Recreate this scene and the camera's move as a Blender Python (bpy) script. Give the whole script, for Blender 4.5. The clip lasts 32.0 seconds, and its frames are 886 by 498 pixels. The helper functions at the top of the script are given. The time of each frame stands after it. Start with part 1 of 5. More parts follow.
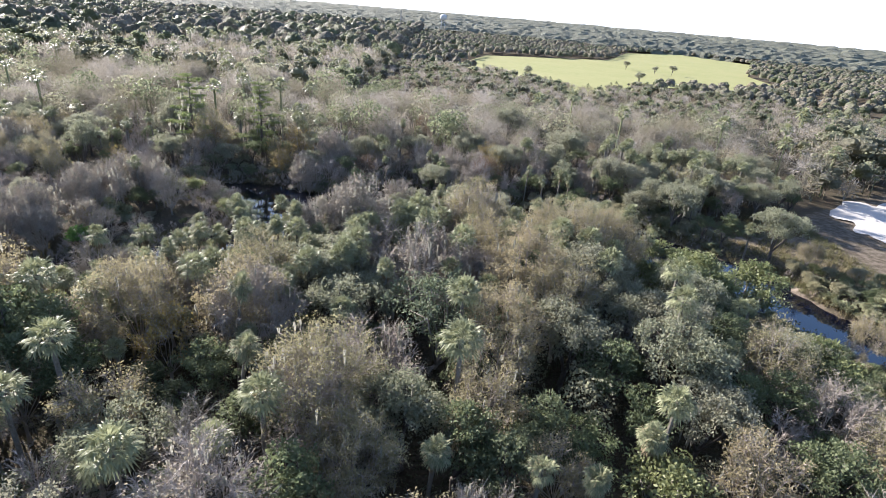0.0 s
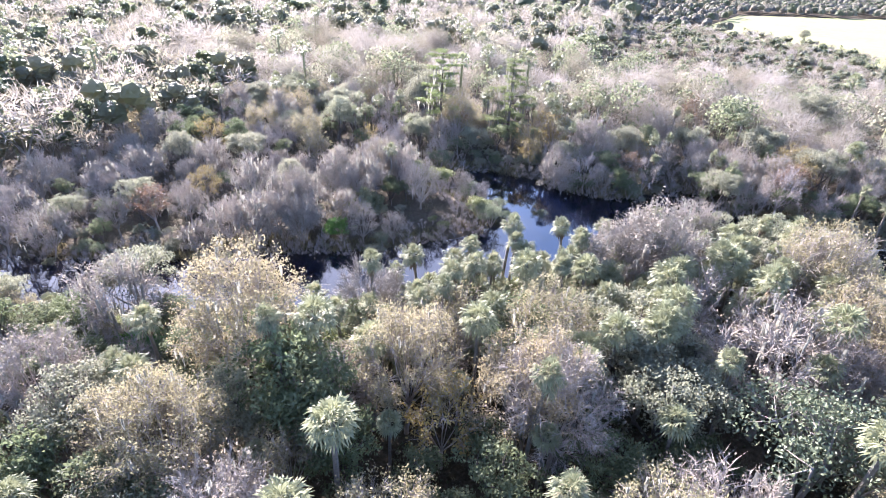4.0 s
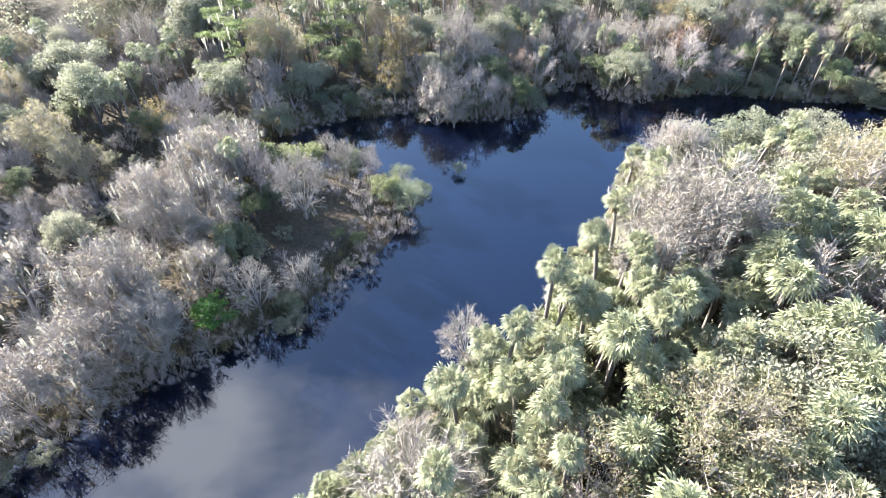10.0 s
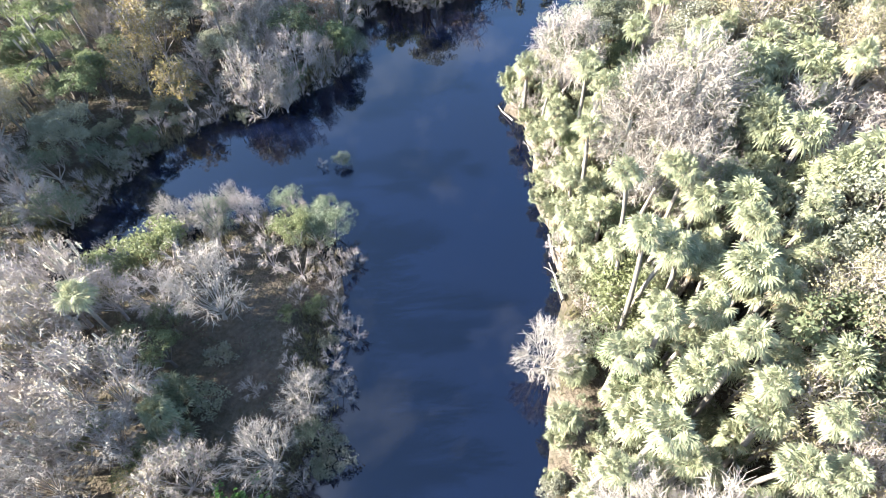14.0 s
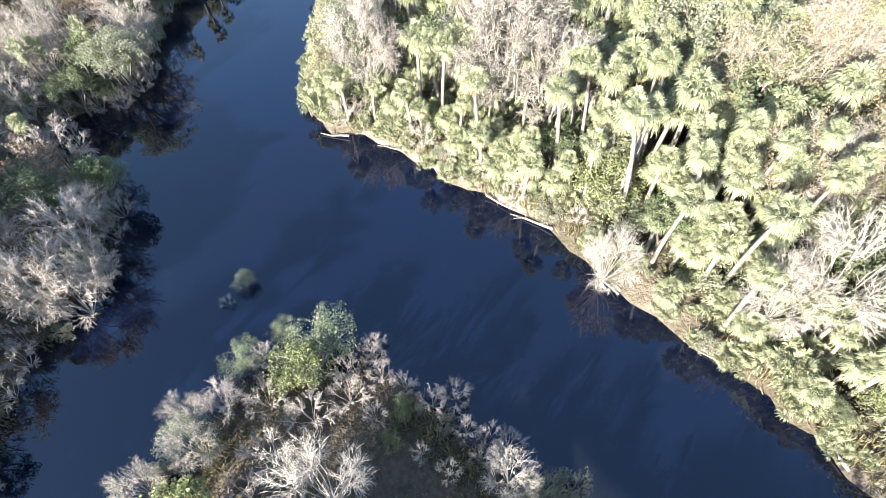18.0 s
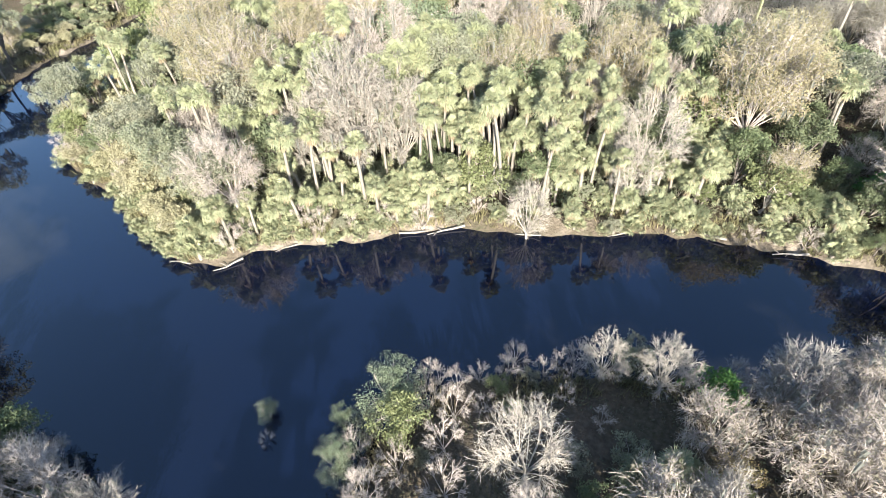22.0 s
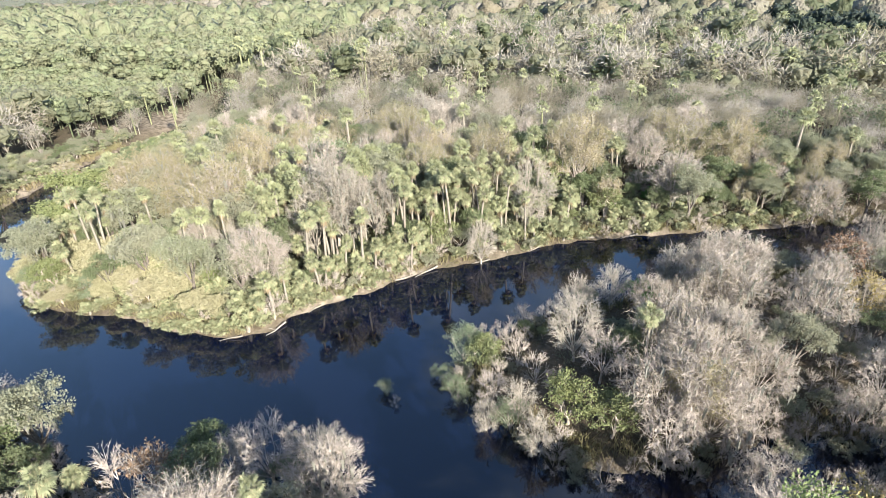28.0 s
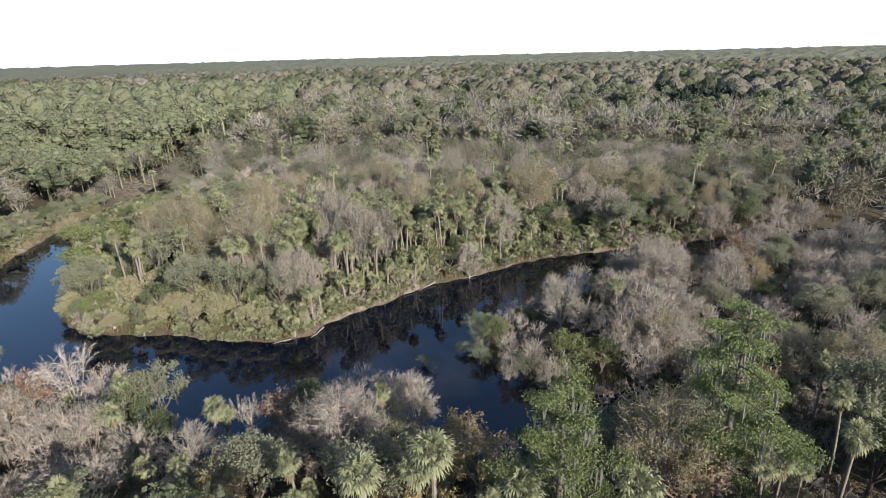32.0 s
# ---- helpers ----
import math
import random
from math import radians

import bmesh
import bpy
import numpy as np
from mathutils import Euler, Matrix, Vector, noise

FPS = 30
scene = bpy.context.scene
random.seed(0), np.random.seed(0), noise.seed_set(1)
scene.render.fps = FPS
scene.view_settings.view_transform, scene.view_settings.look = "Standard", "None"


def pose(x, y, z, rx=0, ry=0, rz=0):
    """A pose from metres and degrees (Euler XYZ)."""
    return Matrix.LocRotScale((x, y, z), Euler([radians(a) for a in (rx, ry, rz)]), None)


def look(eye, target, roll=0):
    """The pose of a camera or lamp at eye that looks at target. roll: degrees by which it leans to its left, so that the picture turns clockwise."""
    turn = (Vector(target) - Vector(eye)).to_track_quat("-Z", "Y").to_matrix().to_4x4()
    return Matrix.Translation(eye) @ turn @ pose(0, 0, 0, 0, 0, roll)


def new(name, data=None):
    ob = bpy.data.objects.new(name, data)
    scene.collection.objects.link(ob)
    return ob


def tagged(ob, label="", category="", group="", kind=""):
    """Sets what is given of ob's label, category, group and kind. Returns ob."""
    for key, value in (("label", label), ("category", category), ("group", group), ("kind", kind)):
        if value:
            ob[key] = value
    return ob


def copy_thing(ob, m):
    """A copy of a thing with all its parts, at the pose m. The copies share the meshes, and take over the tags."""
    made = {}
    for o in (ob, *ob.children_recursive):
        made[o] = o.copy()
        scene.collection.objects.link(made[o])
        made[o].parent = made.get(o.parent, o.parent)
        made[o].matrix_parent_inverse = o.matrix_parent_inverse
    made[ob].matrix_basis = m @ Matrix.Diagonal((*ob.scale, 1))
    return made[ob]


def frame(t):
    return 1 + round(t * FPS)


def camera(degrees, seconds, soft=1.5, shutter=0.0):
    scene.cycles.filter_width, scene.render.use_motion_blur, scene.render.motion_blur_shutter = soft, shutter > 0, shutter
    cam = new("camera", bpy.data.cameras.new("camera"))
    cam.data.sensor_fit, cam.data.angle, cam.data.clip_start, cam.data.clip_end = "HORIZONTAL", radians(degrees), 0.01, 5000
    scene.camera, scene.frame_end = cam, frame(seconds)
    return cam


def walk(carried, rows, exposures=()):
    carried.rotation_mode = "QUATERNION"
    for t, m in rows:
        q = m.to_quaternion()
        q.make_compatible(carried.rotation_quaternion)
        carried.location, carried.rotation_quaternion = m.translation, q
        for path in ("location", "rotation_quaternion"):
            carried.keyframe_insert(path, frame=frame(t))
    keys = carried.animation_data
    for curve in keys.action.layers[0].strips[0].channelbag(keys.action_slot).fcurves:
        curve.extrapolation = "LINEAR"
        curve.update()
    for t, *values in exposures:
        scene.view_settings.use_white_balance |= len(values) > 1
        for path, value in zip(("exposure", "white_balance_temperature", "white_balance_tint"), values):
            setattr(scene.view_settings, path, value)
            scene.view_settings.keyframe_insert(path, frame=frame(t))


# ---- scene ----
import itertools

cam = camera(79.2, 32.0, soft=0.8)
PATH = [
    (0, (-0.272, 0.319, 42.717), (-0.219, 2.145, 41.902), 4.9),
    (0.5, (-2.456, 2.358, 42.71), (-2.714, 4.151, 41.863), 4.8),
    (1, (-4.598, 4.386, 42.719), (-5.063, 6.126, 41.849), 4.4),
    (1.5, (-6.72, 6.452, 42.791), (-7.288, 8.152, 41.903), 4.1),
    (2, (-8.753, 8.555, 42.864), (-9.362, 10.232, 41.959), 3.7),
    (2.5, (-10.754, 10.608, 42.921), (-11.373, 12.272, 42.001), 3.4),
    (3, (-12.803, 12.683, 42.999), (-13.419, 14.339, 42.063), 3.1),
    (3.5, (-14.825, 14.822, 43.07), (-15.437, 16.47, 42.116), 2.8),
    (5.5, (-22.974, 23.784, 43.404), (-23.433, 25.425, 42.356), 1.7),
    (6, (-25.057, 26.069, 43.41), (-25.456, 27.708, 42.336), 1.3),
    (6.5, (-27.17, 28.447, 43.405), (-27.504, 30.081, 42.302), 1.0),
    (7, (-29.292, 30.838, 43.461), (-29.561, 32.462, 42.325), 0.8),
    (7.5, (-31.301, 33.234, 43.531), (-31.504, 34.843, 42.361), 0.4),
    (8, (-33.369, 35.718, 43.564), (-33.498, 37.311, 42.361), 0.3),
    (8.5, (-35.356, 38.183, 43.598), (-35.409, 39.753, 42.36), 0.0),
    (9, (-37.267, 40.656, 43.582), (-37.241, 42.198, 42.308), -0.4),
    (9.5, (-39.123, 43.118, 43.588), (-39.026, 44.627, 42.278), -0.8),
    (10, (-41.084, 45.739, 43.644), (-40.901, 47.205, 42.296), -1.0),
    (10.5, (-42.949, 48.387, 43.678), (-42.686, 49.804, 42.291), -1.2),
    (11, (-44.713, 50.975, 43.662), (-44.368, 52.339, 42.24), -1.6),
    (11.5, (-46.364, 53.589, 43.621), (-45.943, 54.895, 42.166), -2.0),
    (12, (-47.9, 56.075, 43.599), (-47.405, 57.319, 42.113), -2.3),
    (12.5, (-49.536, 58.754, 43.498), (-48.964, 59.927, 41.983), -2.5),
    (13, (-51.125, 61.552, 43.422), (-50.469, 62.644, 41.879), -2.9),
    (13.5, (-52.515, 64.341, 43.317), (-51.781, 65.343, 41.749), -3.4),
    (14, (-53.623, 67.102, 43.193), (-52.813, 68.004, 41.602), -4.2),
    (14.5, (-54.575, 69.908, 43.124), (-53.701, 70.701, 41.509), -5.0),
    (16.5, (-58.078, 81.985, 42.975), (-56.999, 82.324, 41.325), -5.5),
    (17, (-58.673, 85.046, 42.793), (-57.556, 85.26, 41.147), -5.0),
    (17.5, (-59.112, 88.073, 42.637), (-57.969, 88.158, 40.998), -4.8),
    (18, (-59.354, 91.073, 42.496), (-58.195, 91.029, 40.866), -4.6),
    (18.5, (-59.661, 94.042, 42.377), (-58.488, 93.868, 40.766), -4.7),
    (19, (-60.008, 97.039, 42.299), (-58.826, 96.734, 40.715), -4.7),
    (19.5, (-60.212, 100.003, 42.252), (-59.031, 99.562, 40.7), -4.8),
    (20, (-60.244, 102.987, 42.28), (-59.082, 102.416, 40.755), -4.6),
    (20.5, (-60.149, 106.029, 42.346), (-59.016, 105.329, 40.853), -4.4),
    (21, (-60.05, 109.061, 42.439), (-58.954, 108.244, 40.979), -4.4),
    (21.5, (-59.873, 112.116, 42.515), (-58.824, 111.183, 41.092), -4.1),
    (22, (-59.587, 115.19, 42.592), (-58.585, 114.153, 41.206), -3.9),
    (22.5, (-59.196, 118.306, 42.66), (-58.244, 117.175, 41.312), -3.4),
    (23, (-58.712, 121.436, 42.752), (-57.802, 120.226, 41.445), -3.3),
    (23.5, (-58.141, 124.604, 42.867), (-57.272, 123.323, 41.601), -3.1),
    (24, (-57.624, 127.747, 43.028), (-56.799, 126.397, 41.805), -2.9),
    (24.5, (-57.044, 130.756, 43.17), (-56.261, 129.348, 41.986), -2.9),
    (25, (-56.391, 133.778, 43.303), (-55.651, 132.315, 42.158), -2.7),
    (25.5, (-55.606, 136.884, 43.387), (-54.909, 135.37, 42.281), -2.6),
    (27.5, (-52.288, 149.647, 43.252), (-51.737, 147.975, 42.303), -2.0),
    (28, (-51.383, 152.799, 43.205), (-50.878, 151.093, 42.292), -2.0),
    (28.5, (-50.356, 155.869, 43.218), (-49.887, 154.136, 42.337), -2.0),
    (29, (-49.334, 158.838, 43.269), (-48.898, 157.081, 42.419), -2.0),
    (29.5, (-48.377, 161.863, 43.359), (-47.984, 160.081, 42.539), -1.9),
    (30, (-47.358, 164.887, 43.436), (-46.997, 163.086, 42.645), -1.9),
    (30.5, (-46.294, 167.948, 43.492), (-45.963, 166.13, 42.727), -1.8),
    (31, (-45.158, 170.975, 43.553), (-44.857, 169.141, 42.814), -1.7),
    (31.5, (-43.968, 173.946, 43.623), (-43.696, 172.097, 42.909), -1.7),
    (32, (-42.721, 176.88, 43.654), (-42.484, 175.017, 42.966), -1.5),
]
# exposure begin
EXPOSURES = [(0, 2.07, 6200, 15), (1, 2.75, 5900, 24), (3, 3.12, 5850, 28), (6, 3.09, 5950, 18), (13, 3.29, 6150, 12), (19, 2.84, 6250, 9), (23, 2.5, 6350, 8), (28, 2.32, 6450, 8), (30, 1.89, 6450, 9), (32, 1.27, 6400, 10)]
# exposure end
walk(cam, [(t, look(eye, target, roll)) for t, eye, target, roll in PATH], EXPOSURES)

# ---- light ----
SUN_YAW, SUN_EL = 47.0, 23.0
world = bpy.data.worlds.new("sky")
scene.world = world
world.use_nodes = True
wn, wl = world.node_tree.nodes, world.node_tree.links
wn.clear()
sky = wn.new("ShaderNodeTexSky")
sky.sky_type, sky.sun_disc = "NISHITA", False
sky.sun_elevation, sky.sun_rotation = radians(SUN_EL), radians(-SUN_YAW)
sky.air_density, sky.dust_density, sky.ozone_density = 1.0, 0.8, 3.5
w_co = wn.new("ShaderNodeTexCoord")
w_map = wn.new("ShaderNodeMapping")
w_map.inputs["Scale"].default_value = (1.0, 1.6, 2.2)
w_noise = wn.new("ShaderNodeTexNoise")
w_noise.inputs["Scale"].default_value = 2.4
w_noise.inputs["Detail"].default_value = 6
w_noise.inputs["Roughness"].default_value = 0.55
w_ramp = wn.new("ShaderNodeMapRange")
w_ramp.inputs["From Min"].default_value, w_ramp.inputs["From Max"].default_value = 0.57, 0.95
w_ramp.inputs["To Max"].default_value = 0.55
w_mix = wn.new("ShaderNodeMix")
w_mix.data_type = "RGBA"
w_bg = wn.new("ShaderNodeBackground")
w_bg.inputs["Strength"].default_value = 0.085
w_out = wn.new("ShaderNodeOutputWorld")
wl.new(w_co.outputs["Generated"], w_map.inputs["Vector"])
wl.new(w_map.outputs["Vector"], w_noise.inputs["Vector"])
wl.new(w_noise.outputs["Fac"], w_ramp.inputs["Value"])
# thin high cloud that brightens round the sun
w_dot = wn.new("ShaderNodeVectorMath")
w_dot.operation = "DOT_PRODUCT"
w_dot.inputs[1].default_value = (-0.50, 0.47, 0.73)
wl.new(w_co.outputs["Generated"], w_dot.inputs[0])
w_veil = wn.new("ShaderNodeMapRange")
w_veil.interpolation_type = "SMOOTHSTEP"
w_veil.inputs["From Min"].default_value, w_veil.inputs["From Max"].default_value = 0.80, 0.99
w_veil.inputs["To Max"].default_value = 0.9
wl.new(w_dot.outputs["Value"], w_veil.inputs["Value"])
w_torn = wn.new("ShaderNodeMapRange")
w_torn.inputs["From Min"].default_value, w_torn.inputs["From Max"].default_value = 0.42, 0.62
wl.new(w_noise.outputs["Fac"], w_torn.inputs["Value"])
w_mul = wn.new("ShaderNodeMath")
w_mul.operation = "MULTIPLY"
wl.new(w_veil.outputs["Result"], w_mul.inputs[0])
wl.new(w_torn.outputs["Result"], w_mul.inputs[1])
w_sum = wn.new("ShaderNodeMath")
w_sum.operation, w_sum.use_clamp = "ADD", True
wl.new(w_ramp.outputs["Result"], w_sum.inputs[0])
wl.new(w_mul.outputs["Value"], w_sum.inputs[1])
wl.new(w_sum.outputs["Value"], w_mix.inputs["Factor"])
wl.new(sky.outputs["Color"], w_mix.inputs["A"])
w_mix.inputs["B"].default_value = (6.5, 6.8, 7.2, 1)
w_sep = wn.new("ShaderNodeSeparateXYZ")
wl.new(w_co.outputs["Generated"], w_sep.inputs["Vector"])
w_low = wn.new("ShaderNodeMapRange")
w_low.interpolation_type = "SMOOTHSTEP"
w_low.inputs["From Min"].default_value, w_low.inputs["From Max"].default_value = -0.02, 0.21
w_low.inputs["To Min"].default_value, w_low.inputs["To Max"].default_value = 0.85, 0.0
wl.new(w_sep.outputs["Z"], w_low.inputs["Value"])
w_haze = wn.new("ShaderNodeMix")
w_haze.data_type = "RGBA"
wl.new(w_low.outputs["Result"], w_haze.inputs["Factor"])
wl.new(w_mix.outputs["Result"], w_haze.inputs["A"])
w_haze.inputs["B"].default_value = (6.6, 7.3, 8.3, 1)
wl.new(w_haze.outputs["Result"], w_bg.inputs["Color"])
wl.new(w_bg.outputs["Background"], w_out.inputs["Surface"])

sun = new("sun", bpy.data.lights.new("sun", "SUN"))
sun.data.energy, sun.data.angle, sun.data.color = 5.0, radians(0.6), (1.0, 0.93, 0.82)
SUN_DIR = Vector((-math.sin(radians(SUN_YAW)) * math.cos(radians(SUN_EL)),
                  math.cos(radians(SUN_YAW)) * math.cos(radians(SUN_EL)), math.sin(radians(SUN_EL))))
sun.matrix_world = look(SUN_DIR * 300, (0, 0, 0))


# ---- materials ----
def nodes_of(name):
    m = bpy.data.materials.new(name)
    m.use_nodes = True
    nt = m.node_tree
    return m, nt.nodes, nt.links, nt.nodes["Principled BSDF"]


def mix_rgb(n, l, fac, a, b, mode="MIX"):
    x = n.new("ShaderNodeMix")
    x.data_type, x.blend_type = "RGBA", mode
    for key, v in (("Factor", fac), ("A", a), ("B", b)):
        if isinstance(v, (int, float)):
            x.inputs[key].default_value = v
        elif isinstance(v, tuple):
            x.inputs[key].default_value = (*v, 1)
        else:
            l.new(v, x.inputs[key])
    return x.outputs["Result"]


def noise_fac(n, l, scale, detail=4, lo=0.3, hi=0.7, space="Object"):
    co = n.new("ShaderNodeTexCoord") if space == "Object" else n.new("ShaderNodeNewGeometry")
    t = n.new("ShaderNodeTexNoise")
    t.inputs["Scale"].default_value, t.inputs["Detail"].default_value = scale, detail
    l.new(co.outputs["Object"] if space == "Object" else co.outputs["Position"], t.inputs["Vector"])
    r = n.new("ShaderNodeMapRange")
    r.inputs["From Min"].default_value, r.inputs["From Max"].default_value = lo, hi
    l.new(t.outputs["Fac"], r.inputs["Value"])
    return r.outputs["Result"]


def leaf_mat(name, young, mid, old, trans=0.35, rough=0.5, single=True, stray=None, relief=False, gloss=0.25):
    """Leaves: tint by plant, by leaf and by patches; thin, so that some light comes through."""
    m, n, l, p = nodes_of(name)
    geo = n.new("ShaderNodeNewGeometry")
    col = mix_rgb(n, l, geo.outputs["Random Per Island"], mid, young)
    if single:
        info = n.new("ShaderNodeObjectInfo")
        ob = n.new("ShaderNodeMath")
        ob.operation, ob.inputs[1].default_value = "MULTIPLY", 0.85
        l.new(info.outputs["Random"], ob.inputs[0])
        col = mix_rgb(n, l, ob.outputs[0], col, old)
    else:
        col = mix_rgb(n, l, noise_fac(n, l, 0.11, 2, 0.35, 0.65, "World"), col, old)
    if stray:
        far = n.new("ShaderNodeMath")
        far.operation, far.inputs[1].default_value = "GREATER_THAN", 0.88
        l.new(geo.outputs["Random Per Island"], far.inputs[0])
        col = mix_rgb(n, l, far.outputs[0], col, stray)
    l.new(col, p.inputs["Base Color"])
    p.inputs["Roughness"].default_value = rough
    p.inputs["Specular IOR Level"].default_value = gloss
    if relief:
        bp = n.new("ShaderNodeBump")
        bp.inputs["Strength"].default_value, bp.inputs["Distance"].default_value = 1.0, 1.6
        l.new(noise_fac(n, l, 0.55, 6, 0.25, 0.75, "World"), bp.inputs["Height"])
        l.new(bp.outputs["Normal"], p.inputs["Normal"])
    t = n.new("ShaderNodeBsdfTranslucent")
    l.new(col, t.inputs["Color"])
    s = n.new("ShaderNodeMixShader")
    s.inputs[0].default_value = trans
    l.new(p.outputs[0], s.inputs[1])
    l.new(t.outputs[0], s.inputs[2])
    l.new(s.outputs[0], n["Material Output"].inputs["Surface"])
    return m


def bark_mat(name, a, b, scale=3.0, rough=0.9, bump=0.4):
    m, n, l, p = nodes_of(name)
    info = n.new("ShaderNodeObjectInfo")
    c = mix_rgb(n, l, noise_fac(n, l, scale), a, b)
    dull = n.new("ShaderNodeMath")
    dull.operation, dull.inputs[1].default_value = "MULTIPLY", 0.45
    l.new(info.outputs["Random"], dull.inputs[0])
    c = mix_rgb(n, l, dull.outputs[0], c, b)
    l.new(c, p.inputs["Base Color"])
    p.inputs["Roughness"].default_value = rough
    bp = n.new("ShaderNodeBump")
    bp.inputs["Strength"].default_value = bump
    l.new(noise_fac(n, l, scale * 5), bp.inputs["Height"])
    l.new(bp.outputs["Normal"], p.inputs["Normal"])
    return m


PALM_LEAF = leaf_mat("palm_leaf", (0.277, 0.282, 0.168), (0.142, 0.157, 0.0859), (0.173, 0.185, 0.11), 0.3, 0.6, gloss=0.12, stray=(0.288, 0.254, 0.156))
PALM_DEAD = leaf_mat("dead_palm_leaf", (0.187, 0.143, 0.088), (0.132, 0.099, 0.0605), (0.11, 0.088, 0.0605), 0.2, 0.8)
PALM_BARK = bark_mat("palm_bark", (0.182, 0.162, 0.135), (0.105, 0.0908, 0.0715), 5)
OAK_LEAF = leaf_mat("oak_leaf", (0.237, 0.242, 0.164), (0.164, 0.176, 0.112), (0.224, 0.217, 0.158), 0.48, 0.6)
GREEN_LEAF = leaf_mat("green_leaf", (0.149, 0.173, 0.088), (0.0935, 0.118, 0.0578), (0.118, 0.132, 0.077), 0.48, 0.55)
LIME_LEAF = leaf_mat("lime_leaf", (0.182, 0.198, 0.088), (0.127, 0.146, 0.0605), (0.149, 0.16, 0.077), 0.4, 0.5)
BRIGHT_LEAF = leaf_mat("bright_leaf", (0.11, 0.198, 0.055), (0.0605, 0.138, 0.033), (0.0715, 0.149, 0.0385), 0.4, 0.5)
TAN_LEAF = leaf_mat("tan_leaf", (0.324, 0.273, 0.164), (0.233, 0.197, 0.117), (0.2, 0.188, 0.104), 0.5, 0.6)
GOLD_LEAF = leaf_mat("gold_leaf", (0.29, 0.218, 0.0726), (0.206, 0.163, 0.0665), (0.206, 0.169, 0.0786), 0.35, 0.55)
RUST_LEAF = leaf_mat("rust_leaf", (0.198, 0.11, 0.066), (0.149, 0.088, 0.055), (0.154, 0.11, 0.0715), 0.3, 0.6)
WILLOW_LEAF = leaf_mat("willow_leaf", (0.19, 0.22, 0.13), (0.125, 0.15, 0.09), (0.14, 0.155, 0.105), 0.35, 0.6)
PINE_LEAF = leaf_mat("cypress_leaf", (0.2, 0.235, 0.095), (0.13, 0.165, 0.065), (0.15, 0.175, 0.075), 0.42, 0.6)
MOSS = leaf_mat("hanging_moss", (0.248, 0.239, 0.201), (0.183, 0.18, 0.148), (0.195, 0.192, 0.166), 0.55, 0.9)
TUFT = leaf_mat("grey_tuft", (0.291, 0.253, 0.21), (0.212, 0.185, 0.15), (0.198, 0.178, 0.127), 0.6, 0.9)
TUFT_PALE = leaf_mat("pale_tuft", (0.232, 0.205, 0.172), (0.18, 0.155, 0.129), (0.187, 0.163, 0.131), 0.6, 0.9)
GREY_BARK = bark_mat("grey_bark", (0.337, 0.292, 0.257), (0.224, 0.19, 0.162), 2.5)
DARK_BARK = bark_mat("dark_bark", (0.11, 0.0935, 0.077), (0.0605, 0.0495, 0.0413), 3)
WHITE_BARK = bark_mat("bleached_bark", (0.274, 0.244, 0.205), (0.197, 0.174, 0.144), 2.5)
GRASS_TAN = leaf_mat("dry_grass", (0.22, 0.182, 0.105), (0.154, 0.127, 0.0715), (0.121, 0.116, 0.055), 0.3, 0.7, single=False)
UNDER_LEAF = leaf_mat("undergrowth_leaf", (0.0935, 0.107, 0.0495), (0.0495, 0.0633, 0.0275), (0.088, 0.0798, 0.055), 0.3, 0.55, single=False)
FAR_LEAF = leaf_mat("far_leaf", (0.239, 0.248, 0.16), (0.152, 0.168, 0.104), (0.216, 0.207, 0.148), 0.6, 0.55, single=False, relief=True)
FAR_OLIVE = leaf_mat("far_olive_leaf", (0.194, 0.216, 0.128), (0.11, 0.132, 0.0749), (0.141, 0.154, 0.0925), 0.6, 0.55, single=False, relief=True)
FAR_TAN = leaf_mat("far_tan_leaf", (0.249, 0.221, 0.162), (0.185, 0.161, 0.119), (0.171, 0.156, 0.111), 0.45, 0.8, single=False)
# near-black leaf colour that stands in for the shade of a clearing
GLADE_SHADE_LEAF = leaf_mat("glade_shade_leaf", (0.0413, 0.055, 0.033), (0.022, 0.033, 0.022), (0.0275, 0.0358, 0.0275), 0.2, 0.6, single=False, relief=True)
FAR_TWIG = leaf_mat("far_twig", (0.353, 0.32, 0.288), (0.27, 0.243, 0.213), (0.242, 0.219, 0.17), 0.45, 0.9, single=False)
REED_LEAF = leaf_mat("thicket_leaf", (0.31, 0.29, 0.176), (0.224, 0.21, 0.126), (0.249, 0.227, 0.147), 0.4, 0.7)
# far twig and tan colours, darkened by the shade between twigs mixed in
DIST_BARE_SHADED = leaf_mat("distant_grey_woods_shaded", (0.205, 0.185, 0.155), (0.145, 0.132, 0.109), (0.166, 0.158, 0.116), 0.3, 0.9, single=False, relief=True)
DIST_TAN_SHADED = leaf_mat("distant_tan_woods_shaded", (0.211, 0.181, 0.132), (0.158, 0.136, 0.099), (0.152, 0.136, 0.0924), 0.3, 0.9, single=False, relief=True)
FAR_PALM = leaf_mat("far_palm", (0.278, 0.285, 0.164), (0.182, 0.197, 0.109), (0.194, 0.202, 0.118), 0.33, 0.42, single=False, gloss=0.12)
FAR_GREEN = leaf_mat("far_pine", (0.2, 0.222, 0.129), (0.133, 0.153, 0.0858), (0.179, 0.179, 0.114), 0.35, 0.55, single=False, relief=True)


